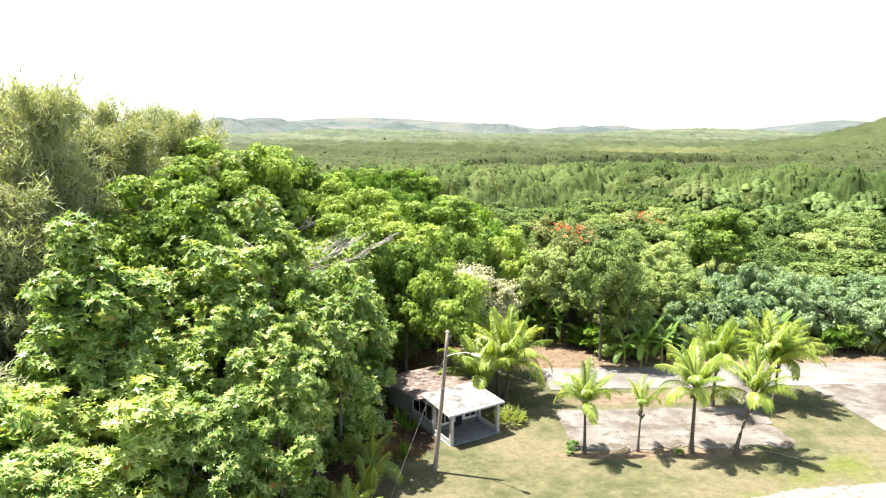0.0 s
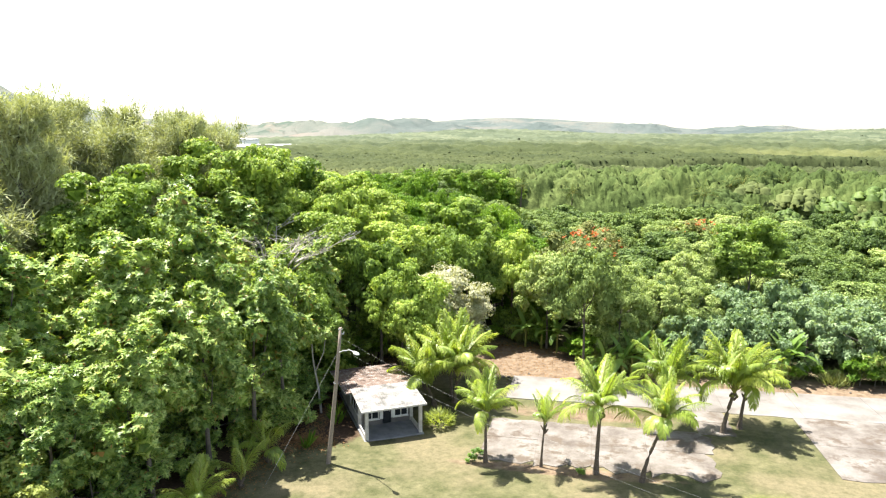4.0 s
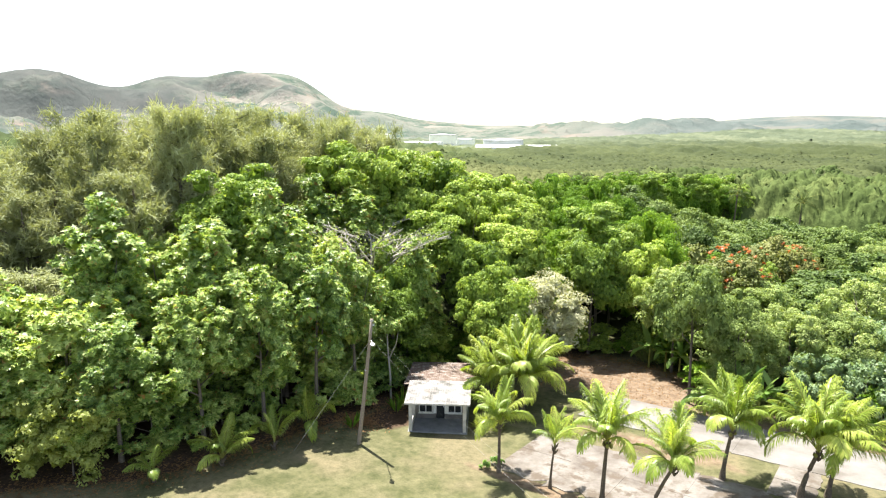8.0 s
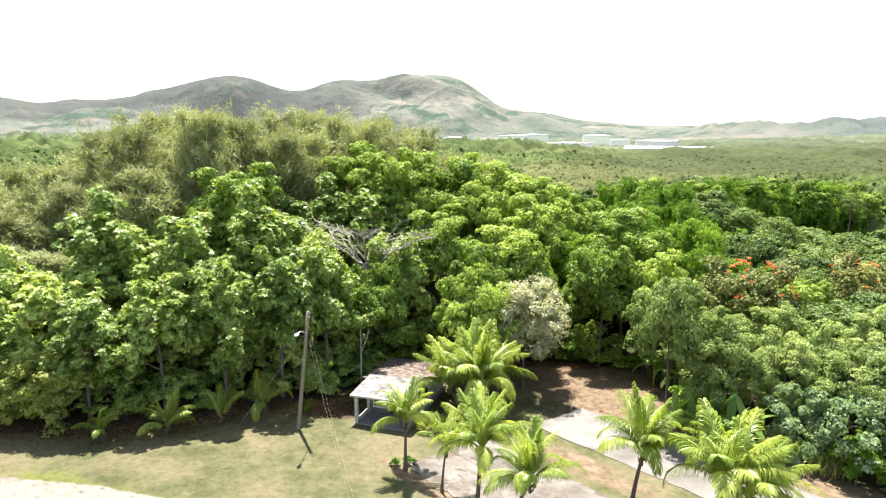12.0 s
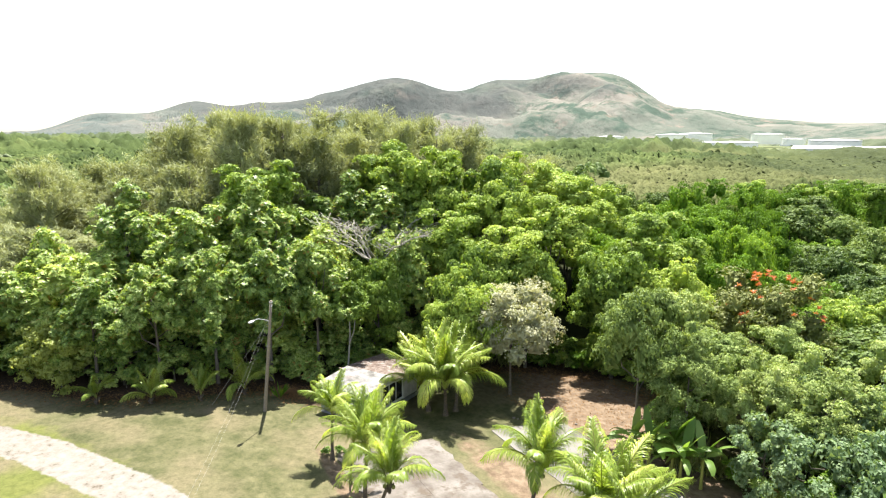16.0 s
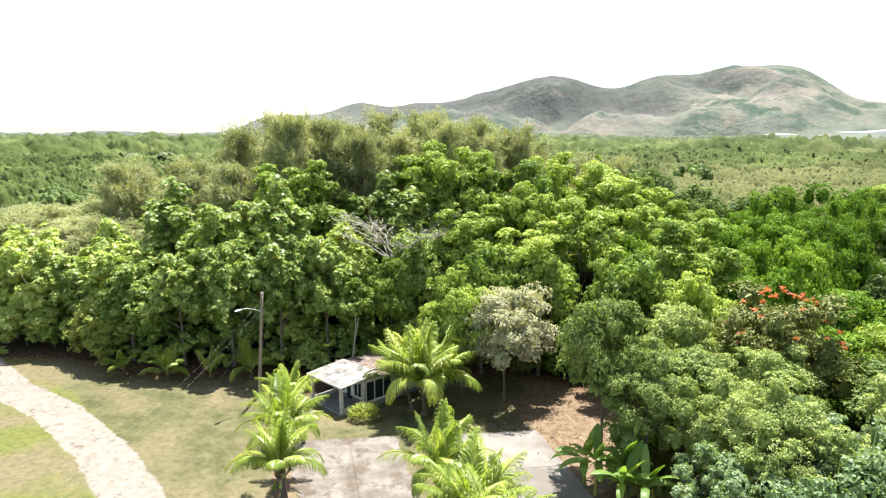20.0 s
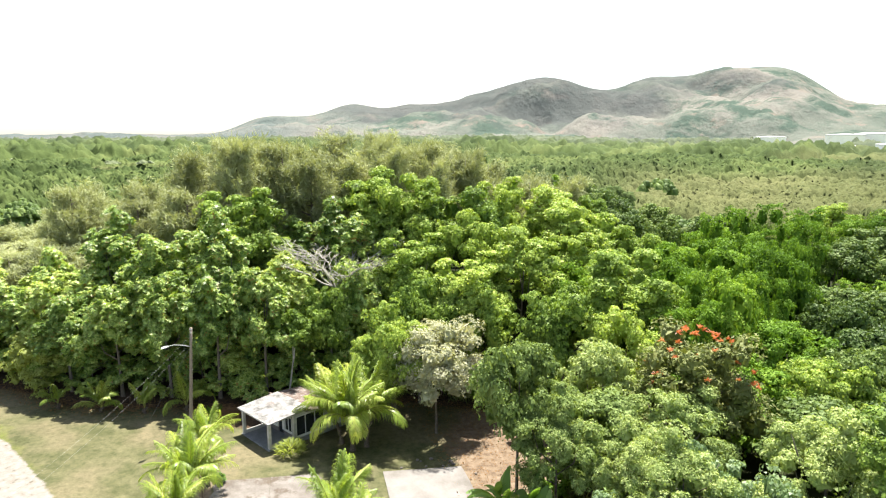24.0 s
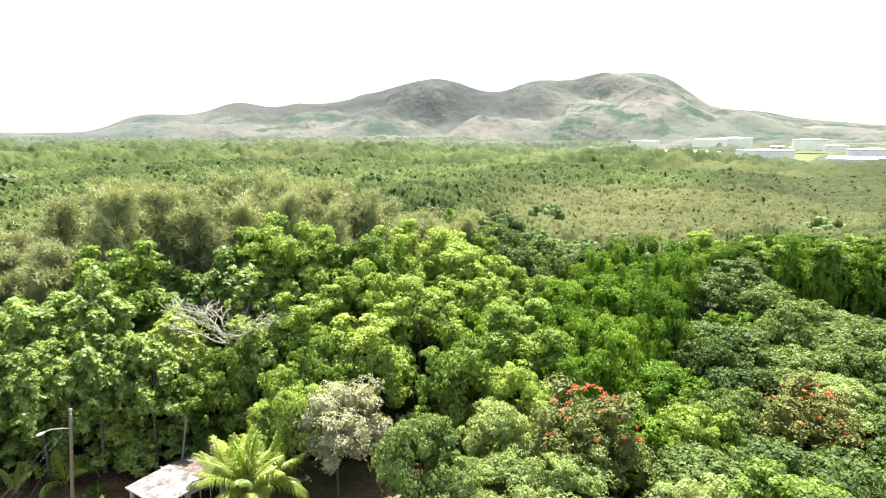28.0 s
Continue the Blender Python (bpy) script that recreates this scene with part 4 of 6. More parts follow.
# a tall dark edge of creeper-hung trees beyond the low wood
for k in range(13):
    for row in range(2):
        x, y = -31 + 2.3 * k - 3.4 * row + rnd.uniform(-0.8, 0.8), 130 + 3.1 * k + 3.6 * row + rnd.uniform(-0.8, 0.8)
        plant("vine" if row == 0 and k % 3 else "forest", x, y, rnd.uniform(11.0, 13.8), rnd.uniform(3.2, 4.2), rnd)
plant("vine", -16.2, 148.0, 12.6, 2.2, rnd)
line = CLEAR_LIST[1:20]
for (ax, ay), (bx, by) in zip(line, line[1:]):
    n = int(math.hypot(bx - ax, by - ay) / 1.9)
    for k in range(n):
        q, off = (k + rnd.uniform(0.2, 0.8)) / n, rnd.uniform(2.6, 4.2)
        l = math.hypot(bx - ax, by - ay)
        x, y = ax + (bx - ax) * q - (by - ay) / l * off, ay + (by - ay) * q + (bx - ax) / l * off
        if deep_at(x, y) < 1.2 or (x > 15 and y > 60) or any((x - a) ** 2 + (y - b) ** 2 < 2.2 for a, b, c in taken[:4]):
            continue
        plant("skirt" if y < 52 else "hang", x, y, float(ground_z(x, y)) + rnd.uniform(2.6, 5.0), rnd.uniform(1.9, 2.7), rnd)
for kind in PROTO:
    for tall, ob in PROTO[kind]:
        for o in (*ob.children_recursive, ob):
            bpy.data.objects.remove(o)


# ---- far woods ----
def low_crown(seed, clumps, size, sprays):
    """A far crown: small uneven domes of foliage heaped on one another, with sprays of leaves that stick out."""
    rng = np.random.default_rng(seed)
    V, F, o = [], [], 0
    w = np.arange(6) * math.pi / 3
    tri = [(0, 1 + k, 1 + (k + 1) % 6) for k in range(6)] + [q for k in range(6) for q in ((1 + k, 7 + k, 7 + (k + 1) % 6), (1 + k, 7 + (k + 1) % 6, 1 + (k + 1) % 6))]
    tri = np.array(tri)
    spots = []
    for k in range(clumps):
        q = math.sqrt((k + 0.5) / clumps)
        a = k * 2.399 + rng.normal(0, 0.3)
        c = np.array([math.cos(a) * q * 0.85, math.sin(a) * q * 0.85, 0.55 * (1 - q * q) - 0.35 + rng.normal(0, 0.10)])
        r = size * rng.uniform(0.7, 1.3)
        e = rng.uniform(0, 1)
        rings = np.concatenate([[[0, 0, 0.85]], np.stack([np.cos(w + e) * 0.72, np.sin(w + e) * 0.72, np.full(6, 0.5)], 1), np.stack([np.cos(w + e + 0.5), np.sin(w + e + 0.5), np.full(6, -0.45)], 1)])
        V.append(c + rings * r * rng.uniform(0.78, 1.22, (13, 1)))
        F.append(tri + o)
        o += 13
        spots.append((c, r))
    if sprays:
        c = np.array([spots[k % clumps][0] for k in range(sprays)])
        r = np.array([spots[k % clumps][1] for k in range(sprays)])
        d = unit(rng, sprays) + np.array([0, 0, 0.7])
        d = d / np.linalg.norm(d, axis=1, keepdims=True)
        L = rng.uniform(0.6, 1.3, sprays) * size * 0.5
        v, t = blades(c + d * r[:, None] * 0.8, d + unit(rng, sprays) * 0.9, d + unit(rng, sprays) * 0.5, L, L * 0.6)
        V.append(v)
        F.append(t + o)
    return np.concatenate(V), np.concatenate(F)


def far_woods(name, label, r0, r1, size, clumps, clump, sprays, seed, mats, spread=1.35):
    protos = [low_crown(seed + k, clumps, clump, sprays) for k in range(5)]
    rnd = random.Random(seed)
    V, F, M, o = [], [], [], 0
    r = r0
    while r < r1:
        s = size * (0.8 + 0.4 * (r - r0) / (r1 - r0))
        n = int(3.05 * r / (s * spread))
        for k in range(n):
            az = radians(-48 + 174 * (k + rnd.uniform(-0.6, 1.6)) / n)
            rr = r + rnd.uniform(-0.8, 0.8) * s
            x, y = 20 - rr * math.sin(az), 40 + rr * math.cos(az)
            if in_glade(x, y, rnd) or (r < 130 and deep_at(x, y) < 5):
                continue
            patch = noise.noise((x / 70, y / 70, seed))
            tall = (7.6 + 4.5 * patch) * rnd.uniform(0.75, 1.25)
            reed = math.exp(-(((x + 115) / 70) ** 2 + ((y - 175) / 42) ** 2)) + 0.5 * math.exp(-(((x - 40) / 90) ** 2 + ((y - 330) / 60) ** 2))
            edge = (x + 19) * 0.80 - (y - 146) * 0.60
            if -42 < x < 10 and abs(edge) < 7 and 120 < y < 175:
                continue
            if 0 < edge < 45 and 80 < y < 175 and -45 < x < 50:
                tall *= 0.62
            slot = 0 if patch + rnd.uniform(-0.3, 0.3) < 0.1 else 1
            if rr < 420 and noise.noise((x / 38, y / 38, seed + 3.0)) + rnd.uniform(-0.2, 0.2) < -0.08:
                slot, tall = 5, tall * 1.2
            if rnd.random() < 0.07:
                slot, tall = rnd.choice((2, 3, 3, 0)), tall * rnd.uniform(1.1, 1.6)
            # a belt of low, even olive canopy, then crowns paled for haze towards the hills
            if x > -0.75 * y and 0 < rnd.random() * 70 < rr - 175:
                slot, tall = (4 if rnd.random() < 0.86 else 1), 7.0 + 0.35 * (tall - 7.0)
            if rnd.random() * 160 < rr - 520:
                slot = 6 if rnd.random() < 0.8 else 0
            if rnd.random() < reed * 1.3:
                slot, tall = 2, tall * 0.62
            if x < -110 and y < 90 and rnd.random() < 0.45:
                slot = 3
            if rr < 200:
                if rnd.random() < reed * 1.5:
                    continue
                slot = slot if slot in (0, 1, 5) else rnd.choice((0, 1, 5))
            v, t = protos[rnd.randrange(5)]
            w = rnd.uniform(0, 6.283)
            sc = s * rnd.choice((0.6, 0.8, 0.95, 1.05, 1.25)) * rnd.uniform(0.85, 1.15)
            q = np.stack([(v[:, 0] * math.cos(w) - v[:, 1] * math.sin(w)) * sc, (v[:, 0] * math.sin(w) + v[:, 1] * math.cos(w)) * sc, v[:, 2] * min(sc, 7.0) * (0.85 if rr < 200 else 0.5)], 1)
            hump = 26 * math.exp(-(((x - 345) / 75) ** 2 + ((y - 430) / 120) ** 2))
            q += np.array([x, y, max(tall - min(sc, 6.5) * 0.75, 0.2) + hump + float(ground_z(x, y))])
            V.append(q)
            F.append(t + o)
            M.append(np.full(len(t), slot))
            o += len(q)
        r += s * spread * 0.88
    me = fast_mesh(name, np.concatenate(V), np.concatenate(F), mats, slots=np.concatenate(M))
    tagged(new(name, me), label, "woodland", kind="stuff")


def in_glade(x, y, rnd):
    """Open ground in the far valley: tank yards, fields."""
    for cx, cy, rx, ry in ((-800, 1000, 330, 130), (-400, 620, 130, 75), (-470, 600, 165, 110), (130, 345, 112, 38)):
        if ((x - cx) / rx) ** 2 + ((y - cy) / ry) ** 2 < rnd.uniform(0.8, 1.1):
            return True
    # the meadows below the tank yard keep only scattered bushes
    along, away = (-0.64 * (x - 57) + 0.77 * (y - 49)), math.degrees(math.atan2(-(x - 57), y - 49))
    if 36 < away < 60 and 640 < along < 1420:
        return rnd.random() < 0.86
    return False


FAR_MATS = [FAR_FOREST, FAR_PALE, LEAF_REED, FAR_HAZY, FAR_DRY, LEAF_FOREST_SHADED, FAR_HAZY]


def dice(ix, iy, k):
    """Even random numbers for the cells of a grid."""
    q = np.sin(ix * 127.1 + iy * 311.7 + k * 74.7) * 43758.5453
    return q - np.floor(q)


def domes(x, y, size, seed):
    """Height of overlapping domes, one to a cell of the plan, and a tone for each."""
    ix, iy = np.floor(x / size), np.floor(y / size)
    best, tone = np.full(x.shape, -9.0), np.zeros(x.shape)
    for dx in (-1, 0, 1):
        for dy in (-1, 0, 1):
            jx, jy = ix + dx, iy + dy
            cx, cy = (jx + 0.1 + 0.8 * dice(jx, jy, seed)) * size, (jy + 0.1 + 0.8 * dice(jx, jy, seed + 1)) * size
            d = ((x - cx) ** 2 + (y - cy) ** 2) / (size * (0.55 + 0.4 * dice(jx, jy, seed + 2))) ** 2
            z = 0.6 + 0.7 * dice(jx, jy, seed + 3) - 0.75 * d
            tone = np.where(z > best, dice(jx, jy, seed + 4), tone)
            best = np.maximum(best, z)
    return np.maximum(best, -0.5), tone


def swell(x, y, size, k):
    """Broad, slow variation between 0 and 1."""
    return 0.5 + 0.25 * (np.sin(x / size + 1.3 * k) * np.cos(y / size * 0.83 - k) + np.sin((x + y) / size * 0.61 + 2.1 * k))


def open_ground(x, y):
    """Tank yards and fields, where the canopy breaks off."""
    out = np.zeros(x.shape)
    for cx, cy, rx, ry in ((-800, 1000, 330, 130), (-400, 620, 130, 75), (130, 345, 112, 38), (-470, 600, 165, 110)):
        out = np.maximum(out, smoothstep(1.35, 0.8, ((x - cx) / rx) ** 2 + ((y - cy) / ry) ** 2 + 0.35 * (swell(x, y, 11, 2) - 0.5)))
    along, away = -0.64 * (x - 57) + 0.77 * (y - 49), np.degrees(np.arctan2(-(x - 57), y - 49))
    valley = smoothstep(35, 39, away) * smoothstep(62, 58, away) * smoothstep(620, 680, along) * smoothstep(1440, 1380, along)
    return np.maximum(out, valley * smoothstep(0.76, 0.66, swell(x, y, 23, 5)))


def canopy_sheet(label, r0, r1, rings, spokes, crown, clump, seed):
    """The closed roof of far woods: crowns and clumps heaped over the whole valley floor."""
    rng = np.random.default_rng(seed)
    az = np.radians(np.linspace(-50, 130, spokes))
    A, R = np.meshgrid(az, r0 * (r1 / r0) ** np.linspace(0, 1, rings))
    R = R * (1 + rng.normal(0, 0.0016, R.shape))
    A = A + rng.normal(0, 0.0008, A.shape)
    x, y = 20 - R * np.sin(A), 40 + R * np.cos(A)
    big, tone = domes(x, y, crown, seed)
    small, fleck = domes(x, y, clump, seed + 20)
    north = smoothstep(44, 30, np.degrees(A))
    olive = north * smoothstep(165, 225, R)
    reed = np.clip(1.4 * np.exp(-(((x + 105) / 62) ** 2 + ((y - 180) / 24) ** 2)) + 0.8 * smoothstep(0.72, 0.85, swell(x, y, 47, 3)), 0, 1)
    relief = 1.5 - 0.85 * np.maximum(olive, 0.7 * reed)
    tall = 5.6 + 2.2 * swell(x, y, 60, 1) - 1.6 * reed + relief * (big * crown * 0.40 + small * clump * 0.75) + rng.normal(0, 0.2, x.shape)
    tall = tall - 4.5 * smoothstep(300, 520, R) * smoothstep(28, 36, np.degrees(A)) * smoothstep(72, 62, np.degrees(A))
    groves = 0.6 * swell(x, y, 13, 7) + 0.4 * swell(x, y, 37, 9)
    tall = tall + 7.0 * (groves - 0.5) * (1 - 0.65 * np.maximum(olive, reed))
    z = ground_z(x, y) + 26 * np.exp(-(((x - 345) / 75) ** 2 + ((y - 430) / 120) ** 2)) + (tall + 2) * smoothstep(r0, r0 * 1.13, R) * (1 - open_ground(x, y)) - 2 + 0.5 * open_ground(x, y)
    w = spokes
    idx = np.arange(rings * w).reshape(rings, w)
    a, b, c, d = idx[:-1, :-1].ravel(), idx[:-1, 1:].ravel(), idx[1:, 1:].ravel(), idx[1:, :-1].ravel()
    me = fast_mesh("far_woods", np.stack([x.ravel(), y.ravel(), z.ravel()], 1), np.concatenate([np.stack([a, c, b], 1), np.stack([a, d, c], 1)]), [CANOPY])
    # haze painted into the colour: the canopy pales with distance
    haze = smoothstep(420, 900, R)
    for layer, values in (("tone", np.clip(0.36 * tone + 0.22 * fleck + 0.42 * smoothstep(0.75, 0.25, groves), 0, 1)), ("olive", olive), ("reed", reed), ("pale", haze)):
        at = me.attributes.new(layer, "FLOAT", "POINT")
        at.data.foreach_set("value", values.ravel().astype(np.float32))
    tagged(new("far_woods", me), label, "woodland", kind="stuff")


def canopy_build(nt, bsdf):
    """Far foliage: tone by crown, with belts of olive wood, reed beds and painted distance haze."""
    def layer(name):
        n = nt.nodes.new("ShaderNodeAttribute")
        n.attribute_name = name
        return n.outputs["Fac"]
    tone = layer("tone")
    col = ramp(nt, tone, [(0.1, (0.030, 0.050, 0.012)), (0.55, (0.062, 0.090, 0.024)), (0.95, (0.110, 0.138, 0.042))])
    col = mix(nt, layer("olive"), col, ramp(nt, tone, [(0.1, (0.034, 0.046, 0.016)), (0.9, (0.062, 0.076, 0.027))]))
    col = mix(nt, layer("reed"), col, ramp(nt, tone, [(0.1, (0.078, 0.090, 0.030)), (0.9, (0.122, 0.128, 0.050))]))
    # paler grey-green that stands for haze over the farthest woods
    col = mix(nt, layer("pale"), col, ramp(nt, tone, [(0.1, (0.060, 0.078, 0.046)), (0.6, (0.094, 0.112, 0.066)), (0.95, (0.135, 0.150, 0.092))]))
    leafy = noise_fac(nt, 1.1, 6.0, 0.7)
    col = mix(nt, 0.6, col, ramp(nt, leafy, [(0.3, (0.62, 0.64, 0.6)), (0.7, (1.3, 1.28, 1.3))]), "MULTIPLY")
    nt.links.new(col, bsdf.inputs["Base Color"])
    bsdf.inputs["Roughness"].default_value = 0.9
    bsdf.inputs["Specular IOR Level"].default_value = 0.1
    bump(nt, bsdf, leafy, 0.6, 0.5)


CANOPY = material("closed canopy of far woods", canopy_build)
far_woods("far_woods", "continuous green tree canopy across the valley", 88, 200, 4.6, 18, 0.28, 60, 70, FAR_MATS, 1.4)
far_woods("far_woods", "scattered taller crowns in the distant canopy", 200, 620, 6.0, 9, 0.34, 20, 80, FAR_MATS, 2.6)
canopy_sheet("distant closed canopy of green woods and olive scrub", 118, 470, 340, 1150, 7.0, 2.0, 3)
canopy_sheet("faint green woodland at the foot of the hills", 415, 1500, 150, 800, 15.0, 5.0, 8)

# ---- house with a porch ----
HU, HV = Vector((0.843, 0.538, 0)), Vector((-0.538, 0.843, 0))
house_m = Matrix.Translation((0.61, 44.29, -0.36)) @ Matrix.Rotation(math.atan2(0.538, 0.843), 4, "Z")


def corrugated(x0, x1, y0, z0, y1, z1, thick=0.03, pitch=0.19):
    """A roof sheet with shallow ribs that run down the slope, in two lapped lengths."""
    bm = bmesh.new()
    n = int((x1 - x0) / pitch * 4)
    rows = [0.0, 0.33, 0.66, 1.0]
    rng = np.random.default_rng(int(x1 * 10) + int(y1 * 10))
    tops, lows = [], []
    for s in rows:
        a, b = [], []
        for k in range(n + 1):
            x = x0 + (x1 - x0) * k / n
            rib = 0.022 if k % 4 == 0 else 0.0
            dent = 0.012 * math.sin(x * 1.7 + s * 5) + rng.normal(0, 0.002)
            edge = rng.uniform(-0.02, 0.02) if s in (0.0, 1.0) and k % 4 == 0 else 0.0
            y, z = y0 + (y1 - y0) * s + edge, z0 + (z1 - z0) * s + rib + dent
            a.append(bm.verts.new((x, y, z)))
            b.append(bm.verts.new((x, y, z - thick)))
        tops.append(a)
        lows.append(b)
    for i in range(len(rows) - 1):
        for k in range(n):
            bm.faces.new((tops[i][k], tops[i][k + 1], tops[i + 1][k + 1], tops[i + 1][k]))
            bm.faces.new((lows[i][k], lows[i + 1][k], lows[i + 1][k + 1], lows[i][k + 1]))
    for k in range(n):
        bm.faces.new((tops[0][k], lows[0][k], lows[0][k + 1], tops[0][k + 1]))
        bm.faces.new((tops[-1][k], tops[-1][k + 1], lows[-1][k + 1], lows[-1][k]))
    for i in range(len(rows) - 1):
        bm.faces.new((tops[i][0], tops[i + 1][0], lows[i + 1][0], lows[i][0]))
        bm.faces.new((tops[i][n], lows[i][n], lows[i + 1][n], tops[i + 1][n]))
    bmesh.ops.recalc_face_normals(bm, faces=bm.faces)
    return bm


def window(parent, x0, x1, z0, z1, y, lights=2, facing="y"):
    """A window unit: frame, mullions and one pane a light, proud of the wall."""
    def put(bm):
        if facing == "x":
            bmesh.ops.rotate(bm, cent=(0, 0, 0), matrix=Matrix.Rotation(radians(90), 3, "Z"), verts=bm.verts)
            bmesh.ops.translate(bm, vec=(y, 0, 0), verts=bm.verts)
        else:
            bmesh.ops.translate(bm, vec=(0, y, 0), verts=bm.verts)
        return bm
    f = 0.07
    bm = bmesh.new()
    box(bm, x0, x1, -0.06, 0.04, z0, z0 + f)
    box(bm, x0, x1, -0.06, 0.04, z1 - f, z1)
    box(bm, x0, x0 + f, -0.06, 0.04, z0 + f, z1 - f)
    box(bm, x1 - f, x1, -0.06, 0.04, z0 + f, z1 - f)
    for k in range(1, lights):
        xm = x0 + (x1 - x0) * k / lights
        box(bm, xm - 0.03, xm + 0.03, -0.05, 0.03, z0 + f, z1 - f)
    win = part("window", put(bm), FRAME_WHITE, parent, "white framed window")
    for k in range(lights):
        xa, xb = x0 + (x1 - x0) * k / lights + 0.05, x0 + (x1 - x0) * (k + 1) / lights - 0.05
        pane = part("pane", put(boxed(xa, xb, -0.018, 0.0, z0 + f, z1 - f)), GLASS, win)
    sill = part("sill", put(boxed(x0 - 0.05, x1 + 0.05, -0.12, -0.062, z0 - 0.06, z0 - 0.003)), FRAME_WHITE, win)
    return win


def build_house():
    h = thing("house", house_m, "small white concrete house with a rusted roof and open porch", "house")
    part("floor_slab", boxed(-0.22, 4.42, -0.22, 9.85, -0.35, 0.0, bevel=0.02), FLOOR_GREY, h, "grey painted concrete floor slab")
    # porch posts, kerb walls and beams
    for x, y, w in ((0.0, 0.0, 0.13), (4.18, 0.0, 0.13), (0.0, 2.4, 0.13), (4.18, 2.4, 0.13), (0.0, 5.6, 0.13), (4.18, 5.6, 0.13)):
        part("column", boxed(x - w, x + w, y - w, y + w, 0.0, 2.28 + 0.045 * y if y < 5 else 2.2, bevel=0.015), WALL_WHITE, h)
    for x in (0.0, 4.18):
        part("low_wall", boxed(x - 0.08, x + 0.08, 0.135, 2.265, 0.0, 0.30, bevel=0.012), WALL_WHITE, h)
        part("beam", boxed(x - 0.07, x + 0.07, 0.135, 2.265, 2.14, 2.27, bevel=0.01), WALL_WHITE, h)
    part("beam", boxed(0.135, 4.045, -0.07, 0.07, 2.14, 2.28, bevel=0.01), WALL_WHITE, h)
    # front wall under the porch, its shade put into the colour, with openings for a door and two windows
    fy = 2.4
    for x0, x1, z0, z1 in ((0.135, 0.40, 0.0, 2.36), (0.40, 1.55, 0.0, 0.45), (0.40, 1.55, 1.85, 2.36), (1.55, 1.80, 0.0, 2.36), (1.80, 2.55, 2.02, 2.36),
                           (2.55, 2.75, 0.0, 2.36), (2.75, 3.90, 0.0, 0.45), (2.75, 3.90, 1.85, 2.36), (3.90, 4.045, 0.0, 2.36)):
        part("wall", boxed(x0, x1, fy - 0.06, fy + 0.08, z0, z1), WALL_SHADED, h, "inner porch wall with shade in its colour")
    window(h, 0.41, 1.54, 0.46, 1.84, fy, 2)
    window(h, 2.76, 3.89, 0.46, 1.84, fy, 2)
    # open shutters beside the panes
    for x in (1.585, 2.50):
        part("shutter", boxed(x, x + 0.26, fy - 0.16, fy - 0.065, 0.45, 1.86, bevel=0.01), FRAME_WHITE, h, "white open window shutter")
    door = part("door", boxed(1.86, 2.49, fy - 0.02, fy + 0.03, 0.0, 2.0), GLASS, h, "dark screen door")
    part("handle", boxed(2.39, 2.43, fy - 0.06, fy - 0.022, 0.95, 1.08, bevel=0.005), METAL_GREY, door)
    # side and back walls of the room
    for x0, x1 in ((-0.07, 0.07), (4.11, 4.25)):
        for y0, y1, z0, z1 in ((2.535, 5.465, 0, 0.7 if x0 < 1 else 0.16), (2.535, 5.465, 2.0, 2.24), (5.735, 7.7, 0, 2.06), (7.703, 9.5, 0, 1.92)):
            part("wall", boxed(x0, x1, y0, y1, z0, z1), WALL_WHITE, h)
    # east side stands open: dark panes added in place of its shaded interior
    window(h, 2.54, 5.46, 0.165, 1.995, 4.20, 3, "x")
    window(h, 2.54, 5.46, 0.705, 1.995, -0.02, 3, "x")
    part("wall", boxed(-0.07, 4.25, 9.503, 9.64, 0.0, 1.9), WALL_WHITE, h)
    # roofs
    porch_roof = part("porch_roof", corrugated(-0.45, 4.63, -0.27, 2.36, 3.75, 2.66), ROOF_PORCH, h, "white corrugated porch roof stained by mould")
    part("fascia", boxed(-0.45, 4.63, -0.30, -0.275, 2.24, 2.37), WALL_WHITE, porch_roof)
    main_roof = part("main_roof", corrugated(-0.88, 5.02, 3.15, 2.52, 10.1, 1.96), ROOF_RUST, h, "rusted brown corrugated main roof")
    part("ridge_cap", boxed(-0.90, 5.04, 3.06, 3.24, 2.54, 2.60, bevel=0.02), ROOF_RUST, main_roof)
    for x in (-0.90, 5.025):
        bm = boxed(x, x + 0.024, 3.2, 10.05, 2.40, 2.50)
        for vert in bm.verts:
            vert.co.z -= 0.0806 * (vert.co.y - 3.15)
        part("barge_board", bm, WALL_WHITE, main_roof)
    for x in (0.3, 1.5, 2.7, 3.9):
        part("rafter", boxed(x, x + 0.06, -0.2, 2.9, 2.285, 2.322), WALL_WHITE, porch_roof)
    return h


build_house()

# ---- utility pole with a street lamp ----
foot, head = Vector((-0.55, 39.7, -0.07)), Vector((0.30, 40.45, 9.46))
pole = thing("utility_pole", pose(*foot), "weathered leaning wooden utility pole with a street lamp", "pole")
line = [(head - foot) * q + Vector((0.04 * math.sin(q * 3), 0, 0)) for q in (-0.04, 0.1, 0.3, 0.5, 0.7, 0.85, 1.0)]
v, t = tube(line, [0.155, 0.15, 0.14, 0.13, 0.12, 0.11, 0.10], 12)
part("shaft", fast_mesh("shaft", v, t, [POLE_WOOD], True), None, pole)
arm_at = (head - foot) * 0.82
v, t = tube([arm_at, arm_at + Vector((0.55, -0.50, 0.34)), arm_at + Vector((1.25, -1.13, 0.66)), arm_at + Vector((1.66, -1.50, 0.70))], [0.03, 0.03, 0.027, 0.025], 8)
arm = part("lamp_arm", fast_mesh("lamp_arm", v, t, [METAL_GREY], True), None, pole, "galvanised curved lamp arm")
